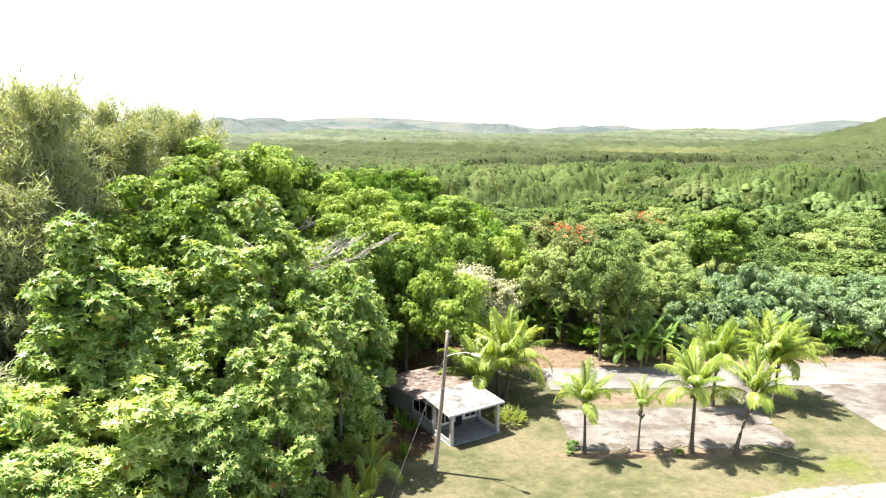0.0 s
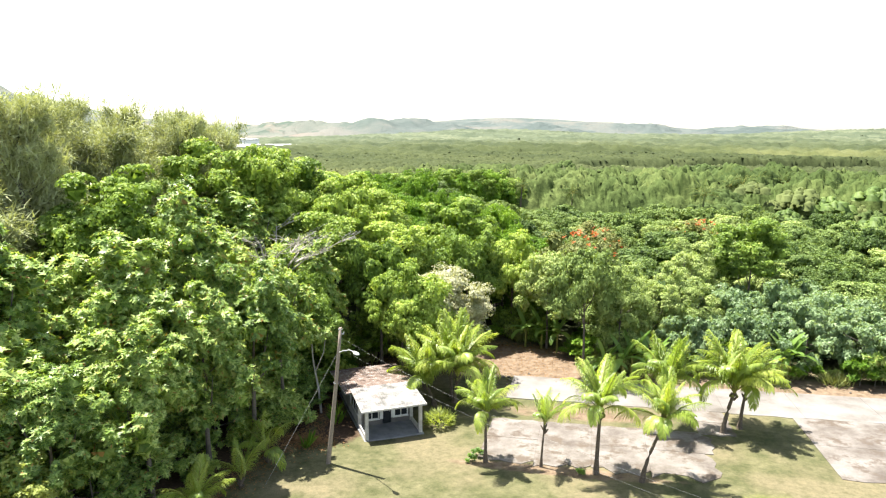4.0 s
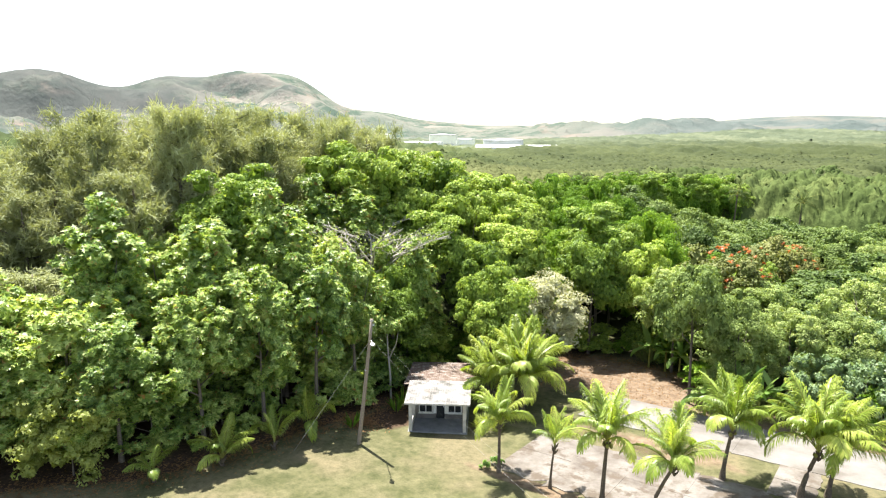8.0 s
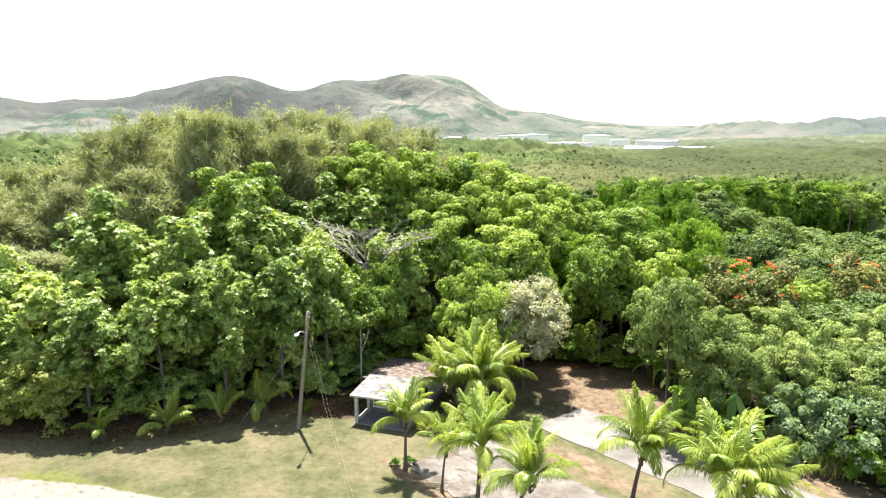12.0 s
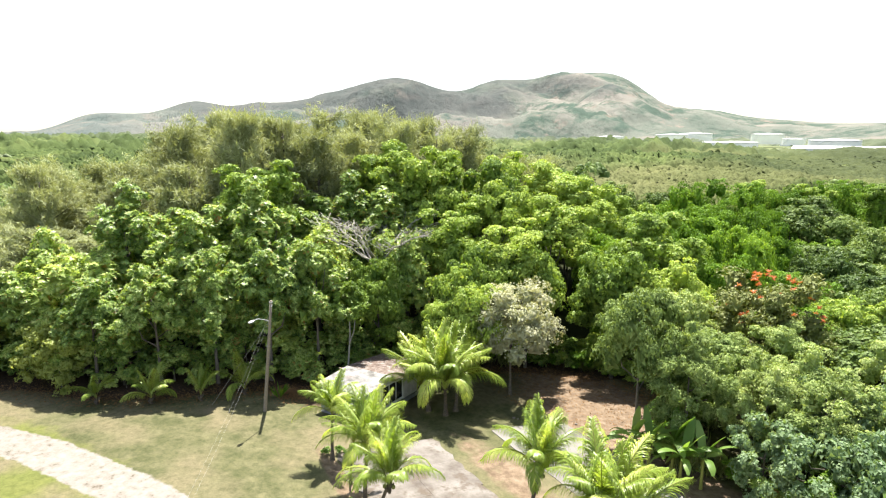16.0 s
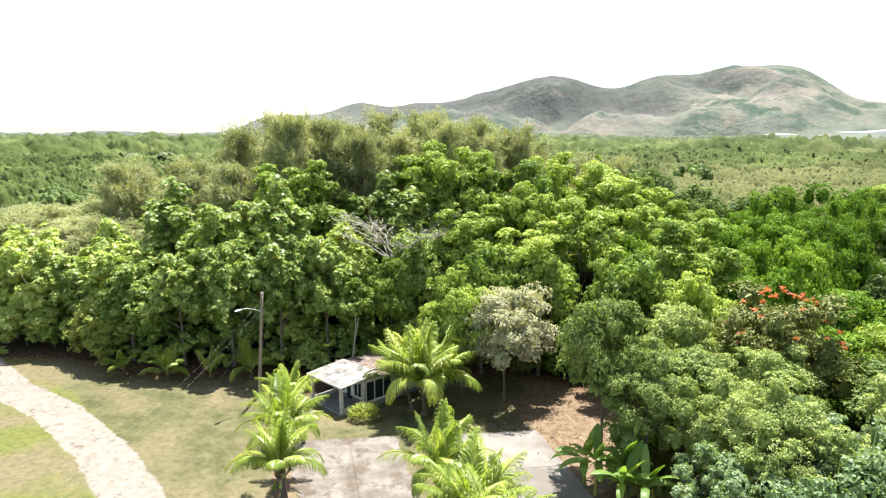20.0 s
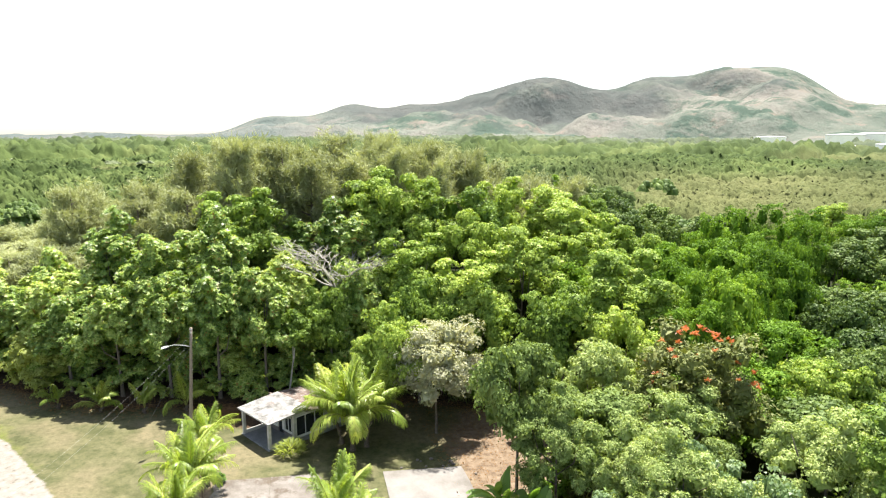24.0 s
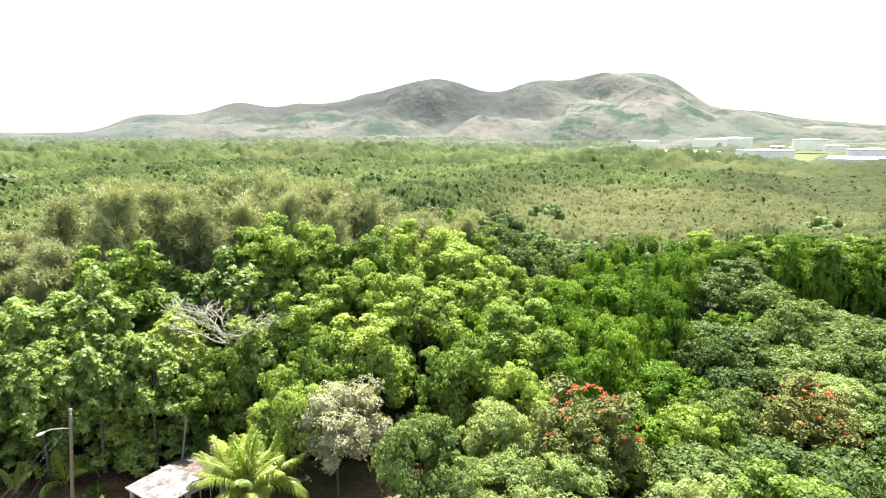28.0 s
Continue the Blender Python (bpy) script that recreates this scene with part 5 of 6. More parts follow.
bm = bmesh.new()
bmesh.ops.create_uvsphere(bm, u_segments=14, v_segments=8, radius=0.5)
bmesh.ops.scale(bm, vec=(0.78, 0.34, 0.20), verts=bm.verts)
for vert in bm.verts:
    vert.co.z = max(vert.co.z, -0.05)
    vert.co.y *= 1.0 - 0.35 * (vert.co.x < -0.1)
bmesh.ops.rotate(bm, cent=(0, 0, 0), matrix=Matrix.Rotation(math.atan2(-1.05, 1.15), 3, "Z"), verts=bm.verts)
bmesh.ops.translate(bm, vec=arm_at + Vector((1.88, -1.71, 0.68)), verts=bm.verts)
part("lamp_head", bm, METAL_GREY, pole, "pale grey cobra lamp head", True)
for q in (0.60, 0.985):
    band = (head - foot) * q
    v, t = tube([band, band + (head - foot).normalized() * 0.07], [0.145, 0.145], 12, False)
    part("band", fast_mesh("band", v, t, [METAL_GREY], True), None, pole)
bolt = (head - foot) * 0.955
part("insulator", fast_mesh("insulator", *tube([bolt + Vector((0.10, 0.02, 0)), bolt + Vector((0.24, 0.03, 0.0)), bolt + Vector((0.25, 0.03, 0.12))], [0.03, 0.05, 0.045], 8), [FRAME_WHITE], True), None, pole)


def wire(name, a, b, sag, r, label, n=24):
    pts = [Vector(a).lerp(Vector(b), k / n) - Vector((0, 0, sag * 4 * (k / n) * (1 - k / n))) for k in range(n + 1)]
    tagged(new(name, fast_mesh(name, *tube(pts, [r] * (n + 1), 5), [WIRE], True)), label, "wire")


far_foot = Vector((57.5, 17.0, float(ground_z(57.5, 17.0))))
pole2 = thing("utility_pole", pose(*far_foot), "weathered wooden utility pole that carries the service wire", "pole")
part("shaft", fast_mesh("shaft", *tube([(0, 0, -0.3), (0, 0, 4), (0.05, 0, 8.4)], [0.15, 0.13, 0.10], 12), [POLE_WOOD], True), None, pole2)
wire("guy_wire", foot + (head - foot) * 0.83, (-3.2, 35.9, float(ground_z(-3.2, 35.9))), 0.0, 0.008, "thin steel guy wire from the pole to the lawn")
for up in (0.86, 0.93):
    wire("service_wire", foot + (head - foot) * up, far_foot + Vector((0, 0, 7.9 * up / 0.86 - 0.3)), 4.2, 0.0025, "thin sagging service wire from the pole")


# ---- palms ----
def frond_mesh(seed, e0, bend, length=3.0, pairs=84, blade=0.76, leaves=LEAF_PALM):
    """A palm frond: an arching stalk with drooping leaflets on both sides. Starts at the origin, runs along x."""
    rng = np.random.default_rng(seed)
    n = 12
    ang, p, pts = e0, np.zeros(3), [np.zeros(3)]
    twist = rng.uniform(-0.25, 0.25)
    for k in range(n):
        ang = e0 - bend * ((k + 1) / n) ** 1.5
        p = p + np.array([math.cos(ang), twist * 0.12 * k / n, math.sin(ang)]) * length / n
        pts.append(p.copy())
    pts = np.array(pts)
    v, t = tube(pts, [0.035 * (1 - 0.85 * k / n) for k in range(n + 1)], 4)
    s = np.linspace(0.16, 0.995, pairs)
    P = np.stack([np.interp(s * n, np.arange(n + 1), pts[:, k]) for k in range(3)], 1)
    T = np.stack([np.interp(np.minimum(s * n + 0.5, n), np.arange(n + 1), pts[:, k]) for k in range(3)], 1) - np.stack([np.interp(s * n - 0.5, np.arange(n + 1), pts[:, k]) for k in range(3)], 1)
    T /= np.linalg.norm(T, axis=1, keepdims=True)
    up = -np.cross(T, np.array([[0, 1.0, 0]]))
    L = blade * (length / 3.0) * np.sin(np.clip(s * 1.02, 0, 1) ** 0.75 * math.pi * 0.9 + 0.2) ** 0.55
    field_v, field_t = [], []
    o = 0
    for side in (1, -1):
        # each leaflet rises a little from the stalk, then bends and hangs
        A = T * 0.95 + np.array([[0, side * 0.62, 0]]) + up * 0.22 + rng.normal(0, 0.08, (pairs, 3))
        A /= np.linalg.norm(A, axis=1, keepdims=True)
        l = (L * rng.uniform(0.8, 1.12, pairs))[:, None]
        B = A * 0.75 + np.array([[0, side * 0.12, -0.35]]) + rng.normal(0, 0.08, (pairs, 3))
        B /= np.linalg.norm(B, axis=1, keepdims=True)
        C = A * 0.4 + np.array([[0, 0, -0.95]]) + rng.normal(0, 0.10, (pairs, 3))
        C /= np.linalg.norm(C, axis=1, keepdims=True)
        S = np.cross(A, up + np.array([[0, side * 0.5, 0]]))
        S = S / np.linalg.norm(S, axis=1, keepdims=True) * 0.016 * length / 3.0
        m1 = P + A * l * 0.45
        m2 = m1 + B * l * 0.35
        e = m2 + C * l * 0.38
        fv = np.stack([P - S * 0.6, P + S * 0.6, m1 - S, m1 + S, m2 - S * 0.8, m2 + S * 0.8, e], 1).reshape(-1, 3)
        k = np.arange(pairs)[:, None] * 7
        ft = np.concatenate([k + q for q in ([0, 1, 3], [0, 3, 2], [2, 3, 5], [2, 5, 4], [4, 5, 6])], 1).reshape(-1, 3)
        field_v.append(fv)
        field_t.append(ft + o)
        o += len(fv)
    fv, ft = np.concatenate(field_v), np.concatenate(field_t)
    k = len(v)
    return fast_mesh("frond", np.concatenate([np.array(v), fv]), np.concatenate([np.array(t), ft + k]), [RACHIS, leaves], slots=[0] * len(t) + [1] * len(ft))


FRONDS = {"up": [frond_mesh(1, 1.50, 0.30), frond_mesh(2, 1.42, 0.5), frond_mesh(9, 1.46, 0.75)], "mid": [frond_mesh(3, 1.30, 0.95), frond_mesh(4, 1.2, 1.2), frond_mesh(5, 1.34, 1.5)],
          "low": [frond_mesh(6, 1.05, 1.7), frond_mesh(7, 0.85, 1.75), frond_mesh(8, 1.1, 2.4)]}

FAR_FRONDS = {k: [frond_mesh(20 + n, e, b, pairs=26, blade=0.85, leaves=FAR_FOREST) for n, (e, b) in enumerate(v)] for k, v in (("up", ((1.35, 0.7), (1.2, 0.9))), ("mid", ((1.0, 1.3), (0.8, 1.4))), ("low", ((0.4, 1.5), (0.2, 1.5))))}


def palm(base, top, size, up, mid, low, seed, label, r=0.15, nuts=0, name="coconut_palm", fronds=FRONDS):
    rnd = random.Random(seed)
    gz = float(ground_z(*base))
    root = thing(name, pose(base[0], base[1], gz), label, "palm", "coconut palms on the lawn")
    t = Vector((top[0] - base[0], top[1] - base[1], top[2] - gz))
    n = 9
    line, radii = [], []
    for k in range(n):
        q = k / (n - 1)
        side = q ** 1.5
        line.append((t.x * side, t.y * side, t.z * q - 0.15 * (k == 0)))
        radii.append(r * (1.75 if k == 0 else 1.25 if k == 1 else 1.0 - 0.35 * q) * (1.03 if k % 2 else 0.98))
    part("trunk", fast_mesh("trunk", *tube(line, radii, 9), [BARK_PALM], True), None, root)
    # old leaf bases round the crown
    for k in range(7):
        w = k * 0.9 + rnd.random()
        a = t + Vector((0, 0, -0.25 - 0.05 * k))
        part("leaf_base", fast_mesh("leaf_base", *tube([a, a + Vector((math.cos(w) * 0.16, math.sin(w) * 0.16, 0.16)), a + Vector((math.cos(w) * 0.26, math.sin(w) * 0.26, 0.34))], [0.09, 0.06, 0.03], 5), [BARK_PALM]), None, root)
    kinds = ["up"] * up + ["mid"] * mid + ["low"] * low
    for k, kind in enumerate(kinds):
        me = rnd.choice(fronds[kind])
        ob = new("frond", me)
        ob.parent = root
        s = size / 3.0 * rnd.uniform(0.88, 1.05)
        ob.matrix_basis = Matrix.Translation(t + Vector((0, 0, rnd.uniform(-0.1, 0.08)))) @ pose(0, 0, 0, rnd.uniform(-12, 12), rnd.uniform(-8, 8), k * 137.5 + rnd.uniform(-14, 14)) @ Matrix.Diagonal((s, s, s, 1))
    for k in range(nuts):
        w = k * 2.1 + rnd.random()
        bm = bmesh.new()
        bmesh.ops.create_icosphere(bm, subdivisions=2, radius=0.11)
        bmesh.ops.scale(bm, vec=(1, 1, 1.25), verts=bm.verts)
        bmesh.ops.translate(bm, vec=t + Vector((math.cos(w) * 0.24, math.sin(w) * 0.24, -0.18 - 0.1 * (k % 2))), verts=bm.verts)
        part("coconut", bm, COCONUT, root, "", True)
    return root


PALMS = [((9.85, 42.3), (9.8, 42.4, 3.4), 3.2, 5, 8, 5, 1, "young coconut palm with a slim dark trunk", 0.12, 0),
         ((13.6, 42.4), (13.75, 42.6, 3.0), 2.6, 5, 3, 1, 2, "slender young coconut palm with few upright fronds", 0.085, 0),
         ((17.2, 42.1), (17.3, 42.3, 4.4), 3.7, 6, 9, 6, 3, "coconut palm with a full bright crown", 0.15, 5),
         ((20.05, 41.6), (21.3, 42.1, 4.2), 3.5, 6, 9, 6, 4, "leaning coconut palm with a curved trunk", 0.13, 3),
         ((22.1, 50.5), (22.4, 50.9, 3.2), 4.3, 6, 9, 5, 5, "coconut palm standing between pad and drive", 0.15, 3),
         ((26.6, 51.0), (27.3, 51.6, 2.9), 4.9, 8, 11, 5, 6, "large coconut palm with long arching fronds", 0.17, 4),
         ((28.0, 52.1), (28.3, 52.5, 2.6), 4.4, 5, 8, 4, 7, "coconut palm crowded beside a larger one", 0.15, 0),
         ((3.8, 52.5), (3.1, 52.0, 1.3), 4.9, 5, 9, 4, 8, "coconut palm clumped behind the house, yellowish fronds", 0.17, 0),
         ((5.4, 53.3), (5.7, 53.1, 1.8), 5.6, 8, 10, 5, 9, "tall coconut palm clumped behind the house", 0.18, 3),
         ((4.9, 54.5), (4.7, 54.8, 1.4), 5.0, 5, 8, 4, 10, "coconut palm clumped behind the house", 0.17, 0)]
for p in PALMS:
    palm(*p)
for x, y, size, up, mid, low, seed, label in ((-6.6, 27.4, 2.6, 1, 3, 2, 21, "small yellowing palm seedling at the wood's edge"), (-5.2, 31.4, 2.9, 3, 6, 3, 22, "young palm with drooping fronds at the wood's edge"),
                                              (-4.5, 35.2, 2.9, 3, 1, 1, 23, "narrow upright young palm at the wood's edge"), (-4.6, 38.8, 3.5, 1, 3, 3, 24, "young palm with broad arching fronds at the wood's edge")):
    g = float(ground_z(x, y))
    palm((x, y), (x + 0.05, y, g + 0.55), size, up, mid, low, seed, label, 0.10, 0, "young_palm")
# palms that rise out of the far canopy
for k, (x, y, z) in enumerate(((49, 172, 9.5), (57, 180, 10.0), (64, 183, 9.5), (37.2, 134.3, 10.6), (51, 168, 10.5), (1, 146, 10.5), (12, 150, 9.0), (72, 176, 9.0), (-14, 112, 10.5))):
    palm((x, y), (x + 0.3, y + 0.2, z), 4.2, 4, 9, 7, 40 + k, "tall coconut palm rising from the far canopy", 0.2, 0, "far_palm", FAR_FRONDS)


# ---- banana plants ----
def banana_blade(seed, e0, bend, length=1.9, width=0.42):
    rng = np.random.default_rng(seed)
    n = 9
    p, pts = np.zeros(3), [np.zeros(3)]
    for k in range(n):
        a = e0 - bend * ((k + 1) / n) ** 1.4
        p = p + np.array([math.cos(a), 0, math.sin(a)]) * length / n
        pts.append(p.copy())
    verts, tris = [], []
    for k, q in enumerate(pts):
        s = k / n
        w = width * 0.5 * (0.12 if s < 0.12 else math.sin(min((s - 0.05) / 0.98, 1) * math.pi) ** 0.55 + 0.02)
        w1, w2 = w * rng.uniform(0.82, 1.08), w * rng.uniform(0.82, 1.08)
        verts += [q + [0, -w1, -0.22 * w1], q, q + [0, w2, -0.22 * w2]]
        if k:
            o = (k - 1) * 3
            tris += [(o, o + 1, o + 4), (o, o + 4, o + 3), (o + 1, o + 2, o + 5), (o + 1, o + 5, o + 4)]
    return fast_mesh("blade", verts, tris, [LEAF_BANANA], True)


BLADES = [banana_blade(1, 1.3, 0.6), banana_blade(2, 1.05, 1.3), banana_blade(3, 0.75, 1.6), banana_blade(4, 0.5, 1.7)]
for k, (x, y, h) in enumerate(((18.0, 61.9, 1.8), (19.7, 61.9, 2.3), (20.6, 63.2, 2.5), (21.9, 62.6, 2.0), (22.8, 63.6, 2.2), (34.2, 64.9, 2.6), (35.0, 65.6, 2.3), (13.2, 70.9, 2.2), (9.6, 72.6, 2.1), (11.4, 72.3, 2.4))):
    rnd = random.Random(300 + k)
    root = thing("banana_plant", pose(x, y, float(ground_z(x, y))), "banana plant with broad torn green leaves", "plant", "banana plants at the wood's edge")
    part("stem", fast_mesh("stem", *tube([(0, 0, -0.1), (0.03, 0, h * 0.5), (0.05, 0.03, h)], [0.13, 0.10, 0.06], 8), [RACHIS], True), None, root)
    for j in range(9):
        ob = new("leaf", BLADES[min(j // 2, 3) if j < 8 else 0])
        ob.parent = root
        s = rnd.uniform(1.2, 1.6)
        ob.matrix_basis = Matrix.Translation((0.05, 0.03, h - 0.08)) @ pose(0, 0, 0, rnd.uniform(-12, 12), 0, j * 137 + rnd.uniform(-20, 20)) @ Matrix.Diagonal((s, s, s, 1))


# ---- trees with a look of their own ----
def own_tree(name, label, x, y, crown, trunk, mat, turn=0):
    root = thing(name, pose(x, y, float(ground_z(x, y)), 0, 0, turn), label, "tree")
    part("trunk", trunk, None, root)
    ob = part("crown", fast_mesh("crown", *crown, [mat]), None, root)
    return root


own_tree("blossoming_tree", "small tree covered in pale grey-cream blossom", 3.1, 61.0, crown_lumps(401, 4.0, 9.8, 3.0, 54, 230, 0.19, 0.7, low=-0.8), trunk_mesh("trunk", 401, 7.5, 0.14, BARK), LEAF_GREY)
for k, (x, y, r, h) in enumerate(((15.5, 78.4, 4.4, 12.6), (17.0, 101.5, 4.2, 10.5), (33.0, 108.0, 4.4, 10.8))):
    flame = own_tree("flame_tree", "rust-tinged tree topped with orange-red flowers", x, y, crown_lumps(410 + k, r, h, 2.4, 56, 130, 0.28, 0.5, low=-0.7), trunk_mesh("trunk", 410 + k, 8.0, 0.2, BARK), LEAF_RUST)
    rng = np.random.default_rng(420 + k)
    for c in range(38):
        w, q = rng.uniform(0, 6.283), 0.97 * rng.uniform(0, 1) ** 0.5
        cx, cy, cz = math.cos(w) * r * q, math.sin(w) * r * q, 2.6 + (h - 2.4) * (0.5 + 0.51 * math.sqrt(max(0.02, 1 - q * q)))
        bm = bmesh.new()
        hub = bm.verts.new((cx, cy, cz))
        for j in range(12):
            a, l = j * 2.4, rng.uniform(0.12, 0.38)
            e = Vector((cx + math.cos(a) * l, cy + math.sin(a) * l, cz + rng.uniform(-0.15, 0.25)))
            s = Vector((-math.sin(a), math.cos(a), 0.2)) * rng.uniform(0.05, 0.10)
            m = (e + hub.co) / 2 + Vector((0, 0, 0.05))
            bm.faces.new((hub, bm.verts.new(m - s), bm.verts.new(e), bm.verts.new(m + s)))
        part("flower", bm, LEAF_FLAME, flame, "orange-red flower head")

# a half bare tree with pale spreading branches above the crowns
rng = np.random.default_rng(77)
bare = thing("bare_tree", pose(-11.8, 53.2, float(ground_z(-11.8, 53.2)) + 0.1) @ Matrix.Diagonal((1.35, 1.35, 1.03, 1)), "half bare tree with pale spreading branches", "tree")
pieces = [tube([(0, 0, -0.3), (0.2, 0.1, 5), (0.1, 0.3, 9.6)], [0.24, 0.19, 0.13], 8)]
twig_ends = []
for k in range(13):
    w = k * 2.399 + rng.uniform(-0.2, 0.2)
    out = rng.uniform(0.55, 1.0)
    a = np.array([0.1, 0.25, rng.uniform(7.8, 9.6)])
    b = a + np.array([math.cos(w) * 2.6 * out, math.sin(w) * 2.6 * out, rng.uniform(1.8, 3.0)])
    c = b + np.array([math.cos(w + 0.2) * 2.6 * out, math.sin(w + 0.2) * 2.6 * out, rng.uniform(0.6, 1.6)])
    pieces.append(tube([a, (a + b) / 2 + [0, 0, -0.25], b, c], [0.10, 0.085, 0.06, 0.022], 5))
    for j in range(9):
        p = b + (c - b) * rng.uniform(-0.5, 0.95)
        v = w + rng.uniform(-1.2, 1.2)
        e = p + np.array([math.cos(v) * 1.3, math.sin(v) * 1.3, rng.uniform(0.3, 1.2)])
        pieces.append(tube([p, (p + e) / 2 + rng.normal(0, 0.1, 3), e], [0.036, 0.028, 0.014], 4))
        for q in range(3):
            f = (p + e) / 2 + (e - p) * rng.uniform(-0.2, 0.45)
            g = f + np.array([math.cos(v + rng.uniform(-1.3, 1.3)) * 0.7, math.sin(v + rng.uniform(-1.3, 1.3)) * 0.7, rng.uniform(0.1, 0.6)])
            pieces.append(tube([f, g], [0.020, 0.010], 4))
        if j % 3 == 0:
            twig_ends.append(e)
part("trunk", fast_mesh("trunk", *join(pieces), [BARK_PALE], True), None, bare)
P = np.concatenate([e + rng.normal(0, 0.45, (16, 3)) for e in twig_ends])
part("crown", fast_mesh("crown", *leaf_field(P, unit(rng, len(P)), unit(rng, len(P)) + [0, 0, 0.8], np.full(len(P), 0.24), np.full(len(P), 0.11)), [LEAF_PALE]), None, bare, "sparse light green leaves")

# slim tree with a bare pale stem behind the house
own_tree("slim_tree", "slim tree with a bare leaning stem behind the house", -5.6, 48.6, crown_lumps(431, 2.1, 8.6, 4.8, 30, 120, 0.24, 0.45), fast_mesh("trunk", *join([tube([(1.0, -0.6, -0.2), (0.7, -0.3, 1.8), (0.1, 0.1, 4.2), (0.0, 0.1, 6.8)], [0.11, 0.09, 0.07, 0.03], 7), tube([(0.35, -0.1, 3.2), (1.0, 0.2, 4.8), (1.2, 0.3, 6.2)], [0.06, 0.045, 0.02], 5)]), [BARK_PALE], True), LEAF_FOREST)

# dark upright creeper columns on the far slope
for x, y, top in ((-39, 90.2, 20.2), (-34.5, 87.0, 17.2)):
    g = float(ground_z(x, y))
    own_tree("cypress_like_tree", "narrow dark creeper-covered tree", x, y, crown_lumps(440 + int(top), 1.5, top - g, 2.0, 40, 120, 0.26, 0.6, 0.2, -0.9), trunk_mesh("trunk", 440, 8.0, 0.16, BARK, 2, 0.6), LEAF_VINE)


# light green layered shrub that leans out of the wood
own_tree("layered_shrub", "light green shrub with layered sprays leaning out", -11.2, 24.6, crown_lumps(461, 2.6, 6.2, 0.0, 52, 150, 0.19, 0.6, 0.0, -0.95, (0.2, 0.34)), trunk_mesh("trunk", 461, 3.4, 0.07, BARK, 6, 1.2), LEAF_BUSH)

# ---- shrubs and undergrowth ----
rng = np.random.default_rng(450)
n = 420
w, q = rng.uniform(0, 6.283, n), rng.uniform(0, 1, n) ** 0.5 * 1.0
P = np.stack([np.cos(w) * q, np.sin(w) * q, 0.15 + 0.95 * rng.uniform(0.2, 1, n) * (1.15 - q * 0.6)], 1)
A = np.stack([np.cos(w) * 0.9, np.sin(w) * 0.9, np.full(n, 0.75)], 1) + rng.normal(0, 0.45, (n, 3))
strap = leaf_field(P, A, np.tile([0.0, 0.0, 1.0], (n, 1)) + rng.normal(0, 0.3, (n, 3)), rng.uniform(0.4, 0.75, n), rng.uniform(0.07, 0.12, n))
bush = own_tree("garden_bush", "bright yellow-green strap-leaved bush beside the porch", 5.3, 48.2, strap, trunk_mesh("trunk", 450, 0.9, 0.04, BARK, 4, 0.4), LEAF_BUSH)
bush["category"] = "bush"
for k, (x, y, s) in enumerate(((9.2, 43.0, 0.45), (8.9, 42.1, 0.35), (16.2, 41.6, 0.3))):
    weed = own_tree("weed_clump", "small weedy clump at the pad's edge", x, y, crown_whorls(455 + k, s, s * 1.3, 0.02, 6, 3, 3, 0.2, -0.4), trunk_mesh("trunk", 455, 0.2, 0.012, BARK, 2, 0.1), LEAF_BANANA)
    weed["category"] = "plant"
under = {}
for kind, mat, label in (("dark", LEAF_BROAD, "leafy green undergrowth bush at the wood's edge"), ("bright", LEAF_VINE, "bright green undergrowth at the wood's edge"), ("grassy", LEAF_REED, "tall rank grass clump at the wood's edge")):
    if kind == "grassy":
        rng = np.random.default_rng(470)
        n = 300
        P = np.stack([rng.normal(0, 0.55, n), rng.normal(0, 0.55, n), rng.uniform(0, 0.25, n)], 1)
        crown = leaf_field(P, np.stack([rng.normal(0, 0.4, n), rng.normal(0, 0.4, n), np.ones(n)], 1), unit(rng, n), rng.uniform(0.7, 1.5, n), np.full(n, 0.07))
    else:
        crown = crown_whorls(460 + len(kind), 1.5, 2.1, 0.0, 12, 5, 4, 0.32, -0.7)
    src = thing("undergrowth_bush", pose(0, 0, -40), label, "bush", "undergrowth along the wood's edge")
    part("stems", trunk_mesh("stems", 461, 1.2, 0.035, BARK, 5, 0.6), None, src)
    part("foliage", fast_mesh("foliage", *crown, [mat]), None, src)
    under[kind] = src
rnd = random.Random(46)
line = CLEAR_LIST[2:20]
for (ax, ay), (bx, by) in zip(line, line[1:]):
    n = int(math.hypot(bx - ax, by - ay) / 1.15)
    for k in range(n):
        q = (k + rnd.random()) / n
        nx, ny = (by - ay), -(bx - ax)
        l = math.hypot(nx, ny)
        off = -rnd.uniform(1.2, 3.2)
        x, y = ax + (bx - ax) * q + nx / l * off, ay + (by - ay) * q + ny / l * off
        if deep_at(x, y) < 0.35:
            continue
        if x < -4 and y < 44 and rnd.random() < 0.7:
            continue
        kind = "dark" if x < -2 and y < 52 else rnd.choice(["bright", "grassy", "dark", "bright"])
        s = rnd.uniform(0.55, 1.25)
        copy_thing(under[kind], pose(x, y, float(ground_z(x, y)), 0, 0, rnd.uniform(0, 360)) @ Matrix.Diagonal((s, s, s * rnd.uniform(0.8, 1.3), 1)))
for src in under.values():
    for o in (*src.children_recursive, src):
        bpy.data.objects.remove(o)

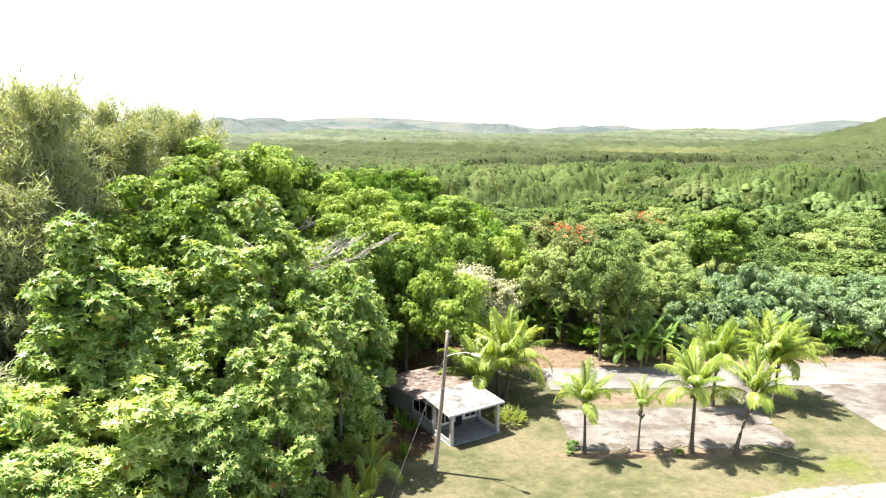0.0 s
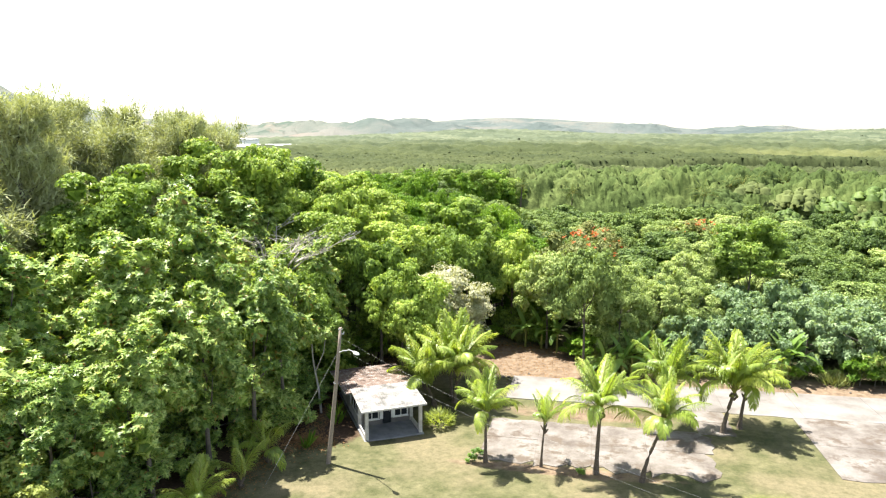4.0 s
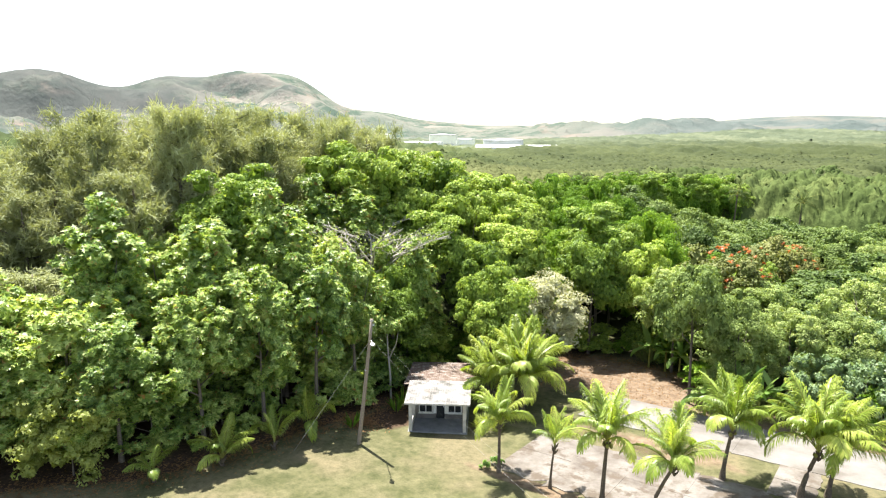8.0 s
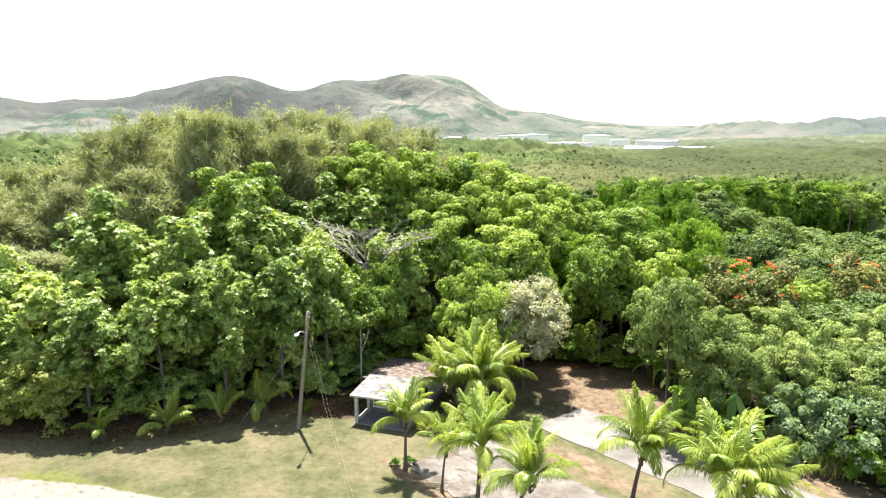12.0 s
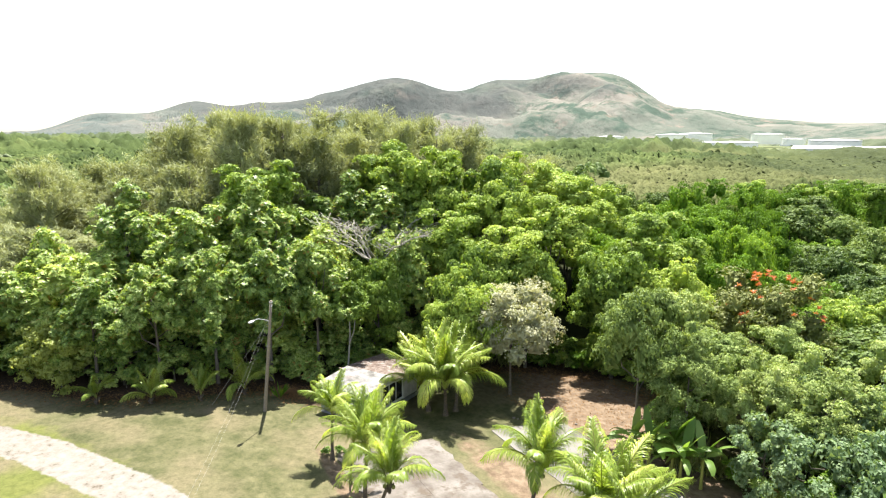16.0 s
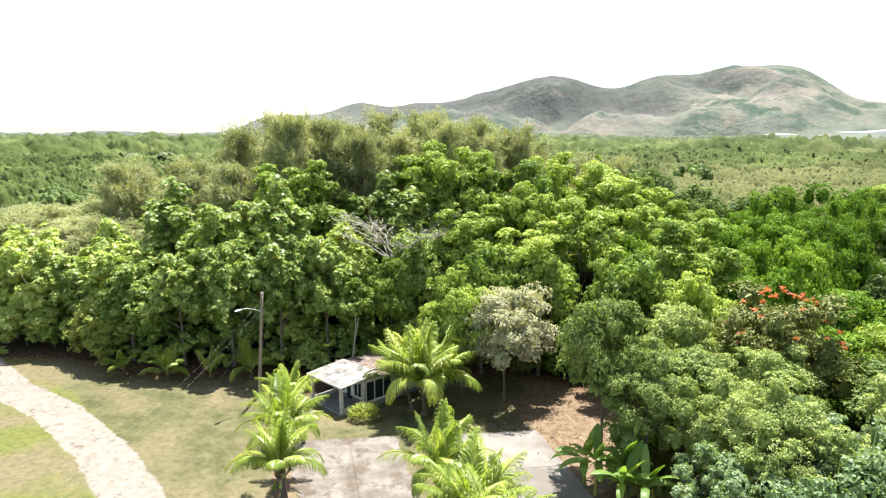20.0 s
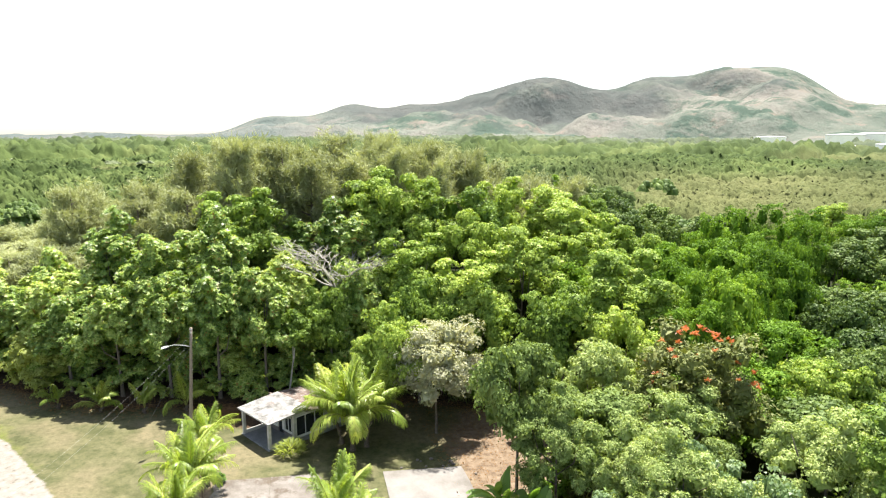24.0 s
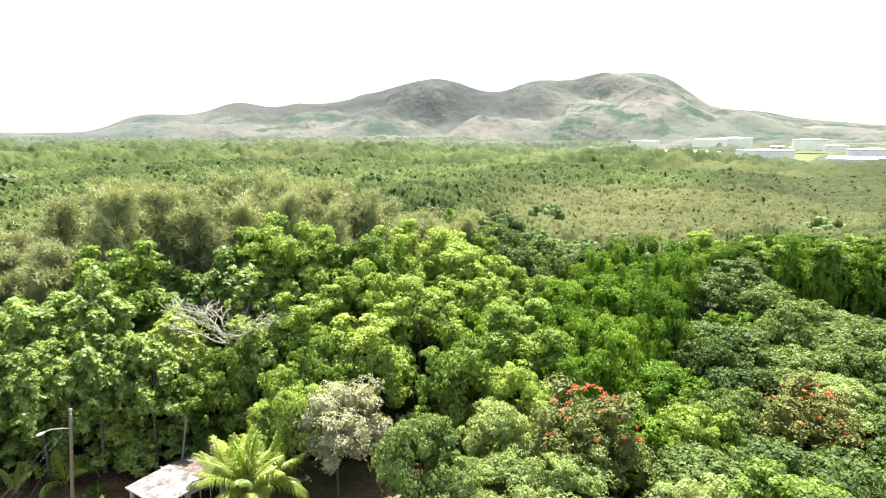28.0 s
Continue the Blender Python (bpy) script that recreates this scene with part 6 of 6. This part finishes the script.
# strap-leaved plants between house and wood
for k, (x, y) in enumerate(((-2.6, 46.4), (-3.3, 48.0), (-2.9, 41.4))):
    rng = np.random.default_rng(480 + k)
    n = 26
    w = rng.uniform(0, 6.283, n)
    P = np.stack([np.cos(w) * 0.12, np.sin(w) * 0.12, np.full(n, 0.05)], 1)
    A = np.stack([np.cos(w) * 0.5, np.sin(w) * 0.5, np.ones(n)], 1) + rng.normal(0, 0.15, (n, 3))
    plant_ob = new("strap_leaf_plant", fast_mesh("strap_leaf_plant", *leaf_field(P, A, unit(rng, n) + [0, 0, 0.5], rng.uniform(0.9, 1.6, n), np.full(n, 0.13)), [LEAF_VINE]))
    plant_ob.matrix_basis = pose(x, y, float(ground_z(x, y)))
    tagged(plant_ob, "strap-leaved plant in the shade by the house", "plant", "strap-leaved plants")

# fallen leaves under the wood's edge and the raked heap near the pole
rng = np.random.default_rng(490)
n = 9000
seg = rng.integers(2, 13, n)
q = rng.uniform(0, 1, n)[:, None]
P2 = CLEARING[seg] * (1 - q) + CLEARING[seg + 1] * q + rng.normal(0, 0.9, (n, 2)) + np.array([0.5, 0])
heap = rng.normal(0, 1, (1400, 2)) * np.array([0.9, 0.7]) + np.array([-3.3, 42.7])
earth = np.stack([rng.uniform(-3, 15, 2600), rng.uniform(60, 73, 2600)], 1)
P2 = np.concatenate([P2, heap, earth])
lift = np.concatenate([np.full(n, 0.02), 0.03 + 0.28 * np.exp(-(((heap[:, 0] + 3.3) / 0.8) ** 2 + ((heap[:, 1] - 42.7) / 0.6) ** 2)), np.full(2600, 0.02)])
P3 = np.stack([P2[:, 0], P2[:, 1], ground_z(P2[:, 0], P2[:, 1]) + lift], 1)
A = unit(rng, len(P3)) * [1, 1, 0.25]
tagged(new("fallen_leaves", fast_mesh("fallen_leaves", *leaf_field(P3, A, unit(rng, len(P3)) * 0.4 + [0, 0, 1], rng.uniform(0.12, 0.28, len(P3)), rng.uniform(0.06, 0.12, len(P3))), [LEAF_DRY])), "dry brown fallen leaves strewn on the earth", "leaf litter", kind="stuff")

# stones and broken concrete at the drive's end
rnd = random.Random(51)
for k in range(14):
    x, y = rnd.uniform(8.0, 9.4), rnd.uniform(55.5, 61.5)
    if k > 8:
        x, y = rnd.uniform(10, 40), rnd.uniform(62.0, 62.9)
    bm = bmesh.new()
    bmesh.ops.create_icosphere(bm, subdivisions=1, radius=rnd.uniform(0.09, 0.22))
    for vert in bm.verts:
        vert.co *= rnd.uniform(0.75, 1.2)
        vert.co.z *= 0.6
    ob = new("rubble_stone", bpy.data.meshes.new("rubble_stone"))
    bm.to_mesh(ob.data)
    bm.free()
    ob.data.materials.append(CONCRETE)
    ob.matrix_basis = pose(x, y, float(ground_z(x, y)) + 0.05, 0, 0, rnd.uniform(0, 360))
    tagged(ob, "broken pale concrete lump beside the drive", "stone", "rubble along the drive")


# ---- far tanks and buildings ----
def tank(x, y, r, h, label, base=2.0):
    root = thing("storage_tank", pose(x, y, base), label, "storage tank", "storage tanks below the hills")
    bm = bmesh.new()
    bmesh.ops.create_cone(bm, cap_ends=False, segments=40, radius1=r, radius2=r, depth=h)
    bmesh.ops.translate(bm, vec=(0, 0, h / 2), verts=bm.verts)
    part("shell", bm, TANK_WHITE, root, "", True)
    bm = bmesh.new()
    bmesh.ops.create_cone(bm, cap_ends=True, segments=40, radius1=r * 1.01, radius2=r * 0.08, depth=h * 0.10)
    bmesh.ops.translate(bm, vec=(0, 0, h * 1.052), verts=bm.verts)
    part("roof", bm, TANK_WHITE, root)
    bm = bmesh.new()
    bmesh.ops.create_cone(bm, cap_ends=False, segments=40, radius1=r * 1.015, radius2=r * 1.015, depth=h * 0.06)
    bmesh.ops.translate(bm, vec=(0, 0, h * 0.93), verts=bm.verts)
    part("rim", bm, TANK_GREY, root)
    bm = bmesh.new()
    for k in range(14):
        w = 4.2 + k * 0.06
        box(bm, math.cos(w) * r * 1.02 - 0.5, math.cos(w) * r * 1.02 + 0.5, math.sin(w) * r * 1.02 - 0.5, math.sin(w) * r * 1.02 + 0.5, h * (k + 0.5) / 14 - 0.12, h * (k + 0.5) / 14 + 0.12)
    part("stair", bm, TANK_GREY, root)


for x, y, r, h, label in ((-911, 845, 25, 12, "low white cylindrical storage tank"), (-891, 978, 30, 15, "large white cylindrical storage tank"), (-895, 1044, 31, 17, "large white storage tank with a sloped roof"),
                          (-686, 982, 25, 16, "tall white storage tank"), (-596, 923, 16, 9, "small white storage tank set behind others"), (-382, 691, 24, 13, "white storage tank at the yard's end"),
                          (-491, 561, 29, 9.5, "broad low white storage tank"), (-492, 668, 30, 10, "broad low white storage tank"), (-820, 1180, 16, 9, "small white storage tank")):
    tank(x, y, r, h, label, 6.0 if y > 800 else 3.0)


def long_hall(x, y, length, depth, h, turn, bays, label):
    root = thing("warehouse", pose(x, y, float(ground_z(x, y)), 0, 0, turn), label, "warehouse")
    part("wall", boxed(-length / 2, length / 2, -depth / 2, depth / 2, -1, h), TANK_WHITE, root)
    bm = bmesh.new()
    a = [bm.verts.new(p) for p in ((-length / 2 - 0.6, -depth / 2 - 0.6, h), (length / 2 + 0.6, -depth / 2 - 0.6, h), (length / 2 + 0.6, 0, h + depth * 0.09), (-length / 2 - 0.6, 0, h + depth * 0.09), (length / 2 + 0.6, depth / 2 + 0.6, h), (-length / 2 - 0.6, depth / 2 + 0.6, h))]
    for f in ((0, 1, 2, 3), (3, 2, 4, 5), (0, 3, 5), (1, 4, 2), (0, 5, 4, 1)):
        bm.faces.new([a[k] for k in f])
    bmesh.ops.recalc_face_normals(bm, faces=bm.faces)
    bmesh.ops.translate(bm, vec=(0, 0, 0.02), verts=bm.verts)
    part("roof", bm, TANK_WHITE, root)
    for k in range(bays):
        xm = -length / 2 + length * (k + 0.5) / bays
        part("opening", boxed(xm - length / bays * 0.3, xm + length / bays * 0.3, -depth / 2 - 0.08, -depth / 2 - 0.01, h * 0.3, h * 0.75), TANK_GREY, root)


long_hall(-318, 612, 84, 24, 9.0, 27, 9, "long white warehouse in the valley")
long_hall(-250, 640, 30, 16, 7.0, 20, 4, "white shed beside the warehouse")
long_hall(184, 352, 30, 11, 6.5, -24, 6, "white industrial building with dark openings")
long_hall(228, 362, 62, 9, 2.6, -28, 7, "long low white building behind trees")
long_hall(-130, 760, 22, 14, 6.0, 8, 3, "small white shed below the hill")
long_hall(6, 900, 24, 20, 7, 4, 3, "pale tall building among the trees")
rnd = random.Random(60)
for k in range(26):
    az, r = radians(rnd.choice([rnd.uniform(-10, 14), rnd.uniform(14, 40)])), rnd.uniform(1250, 1440)
    long_hall(30 - r * math.sin(az), 30 + r * math.cos(az), rnd.uniform(12, 26), rnd.uniform(10, 16), rnd.uniform(4, 8), rnd.uniform(-40, 40), 2, "small pale house at the foot of the hills")
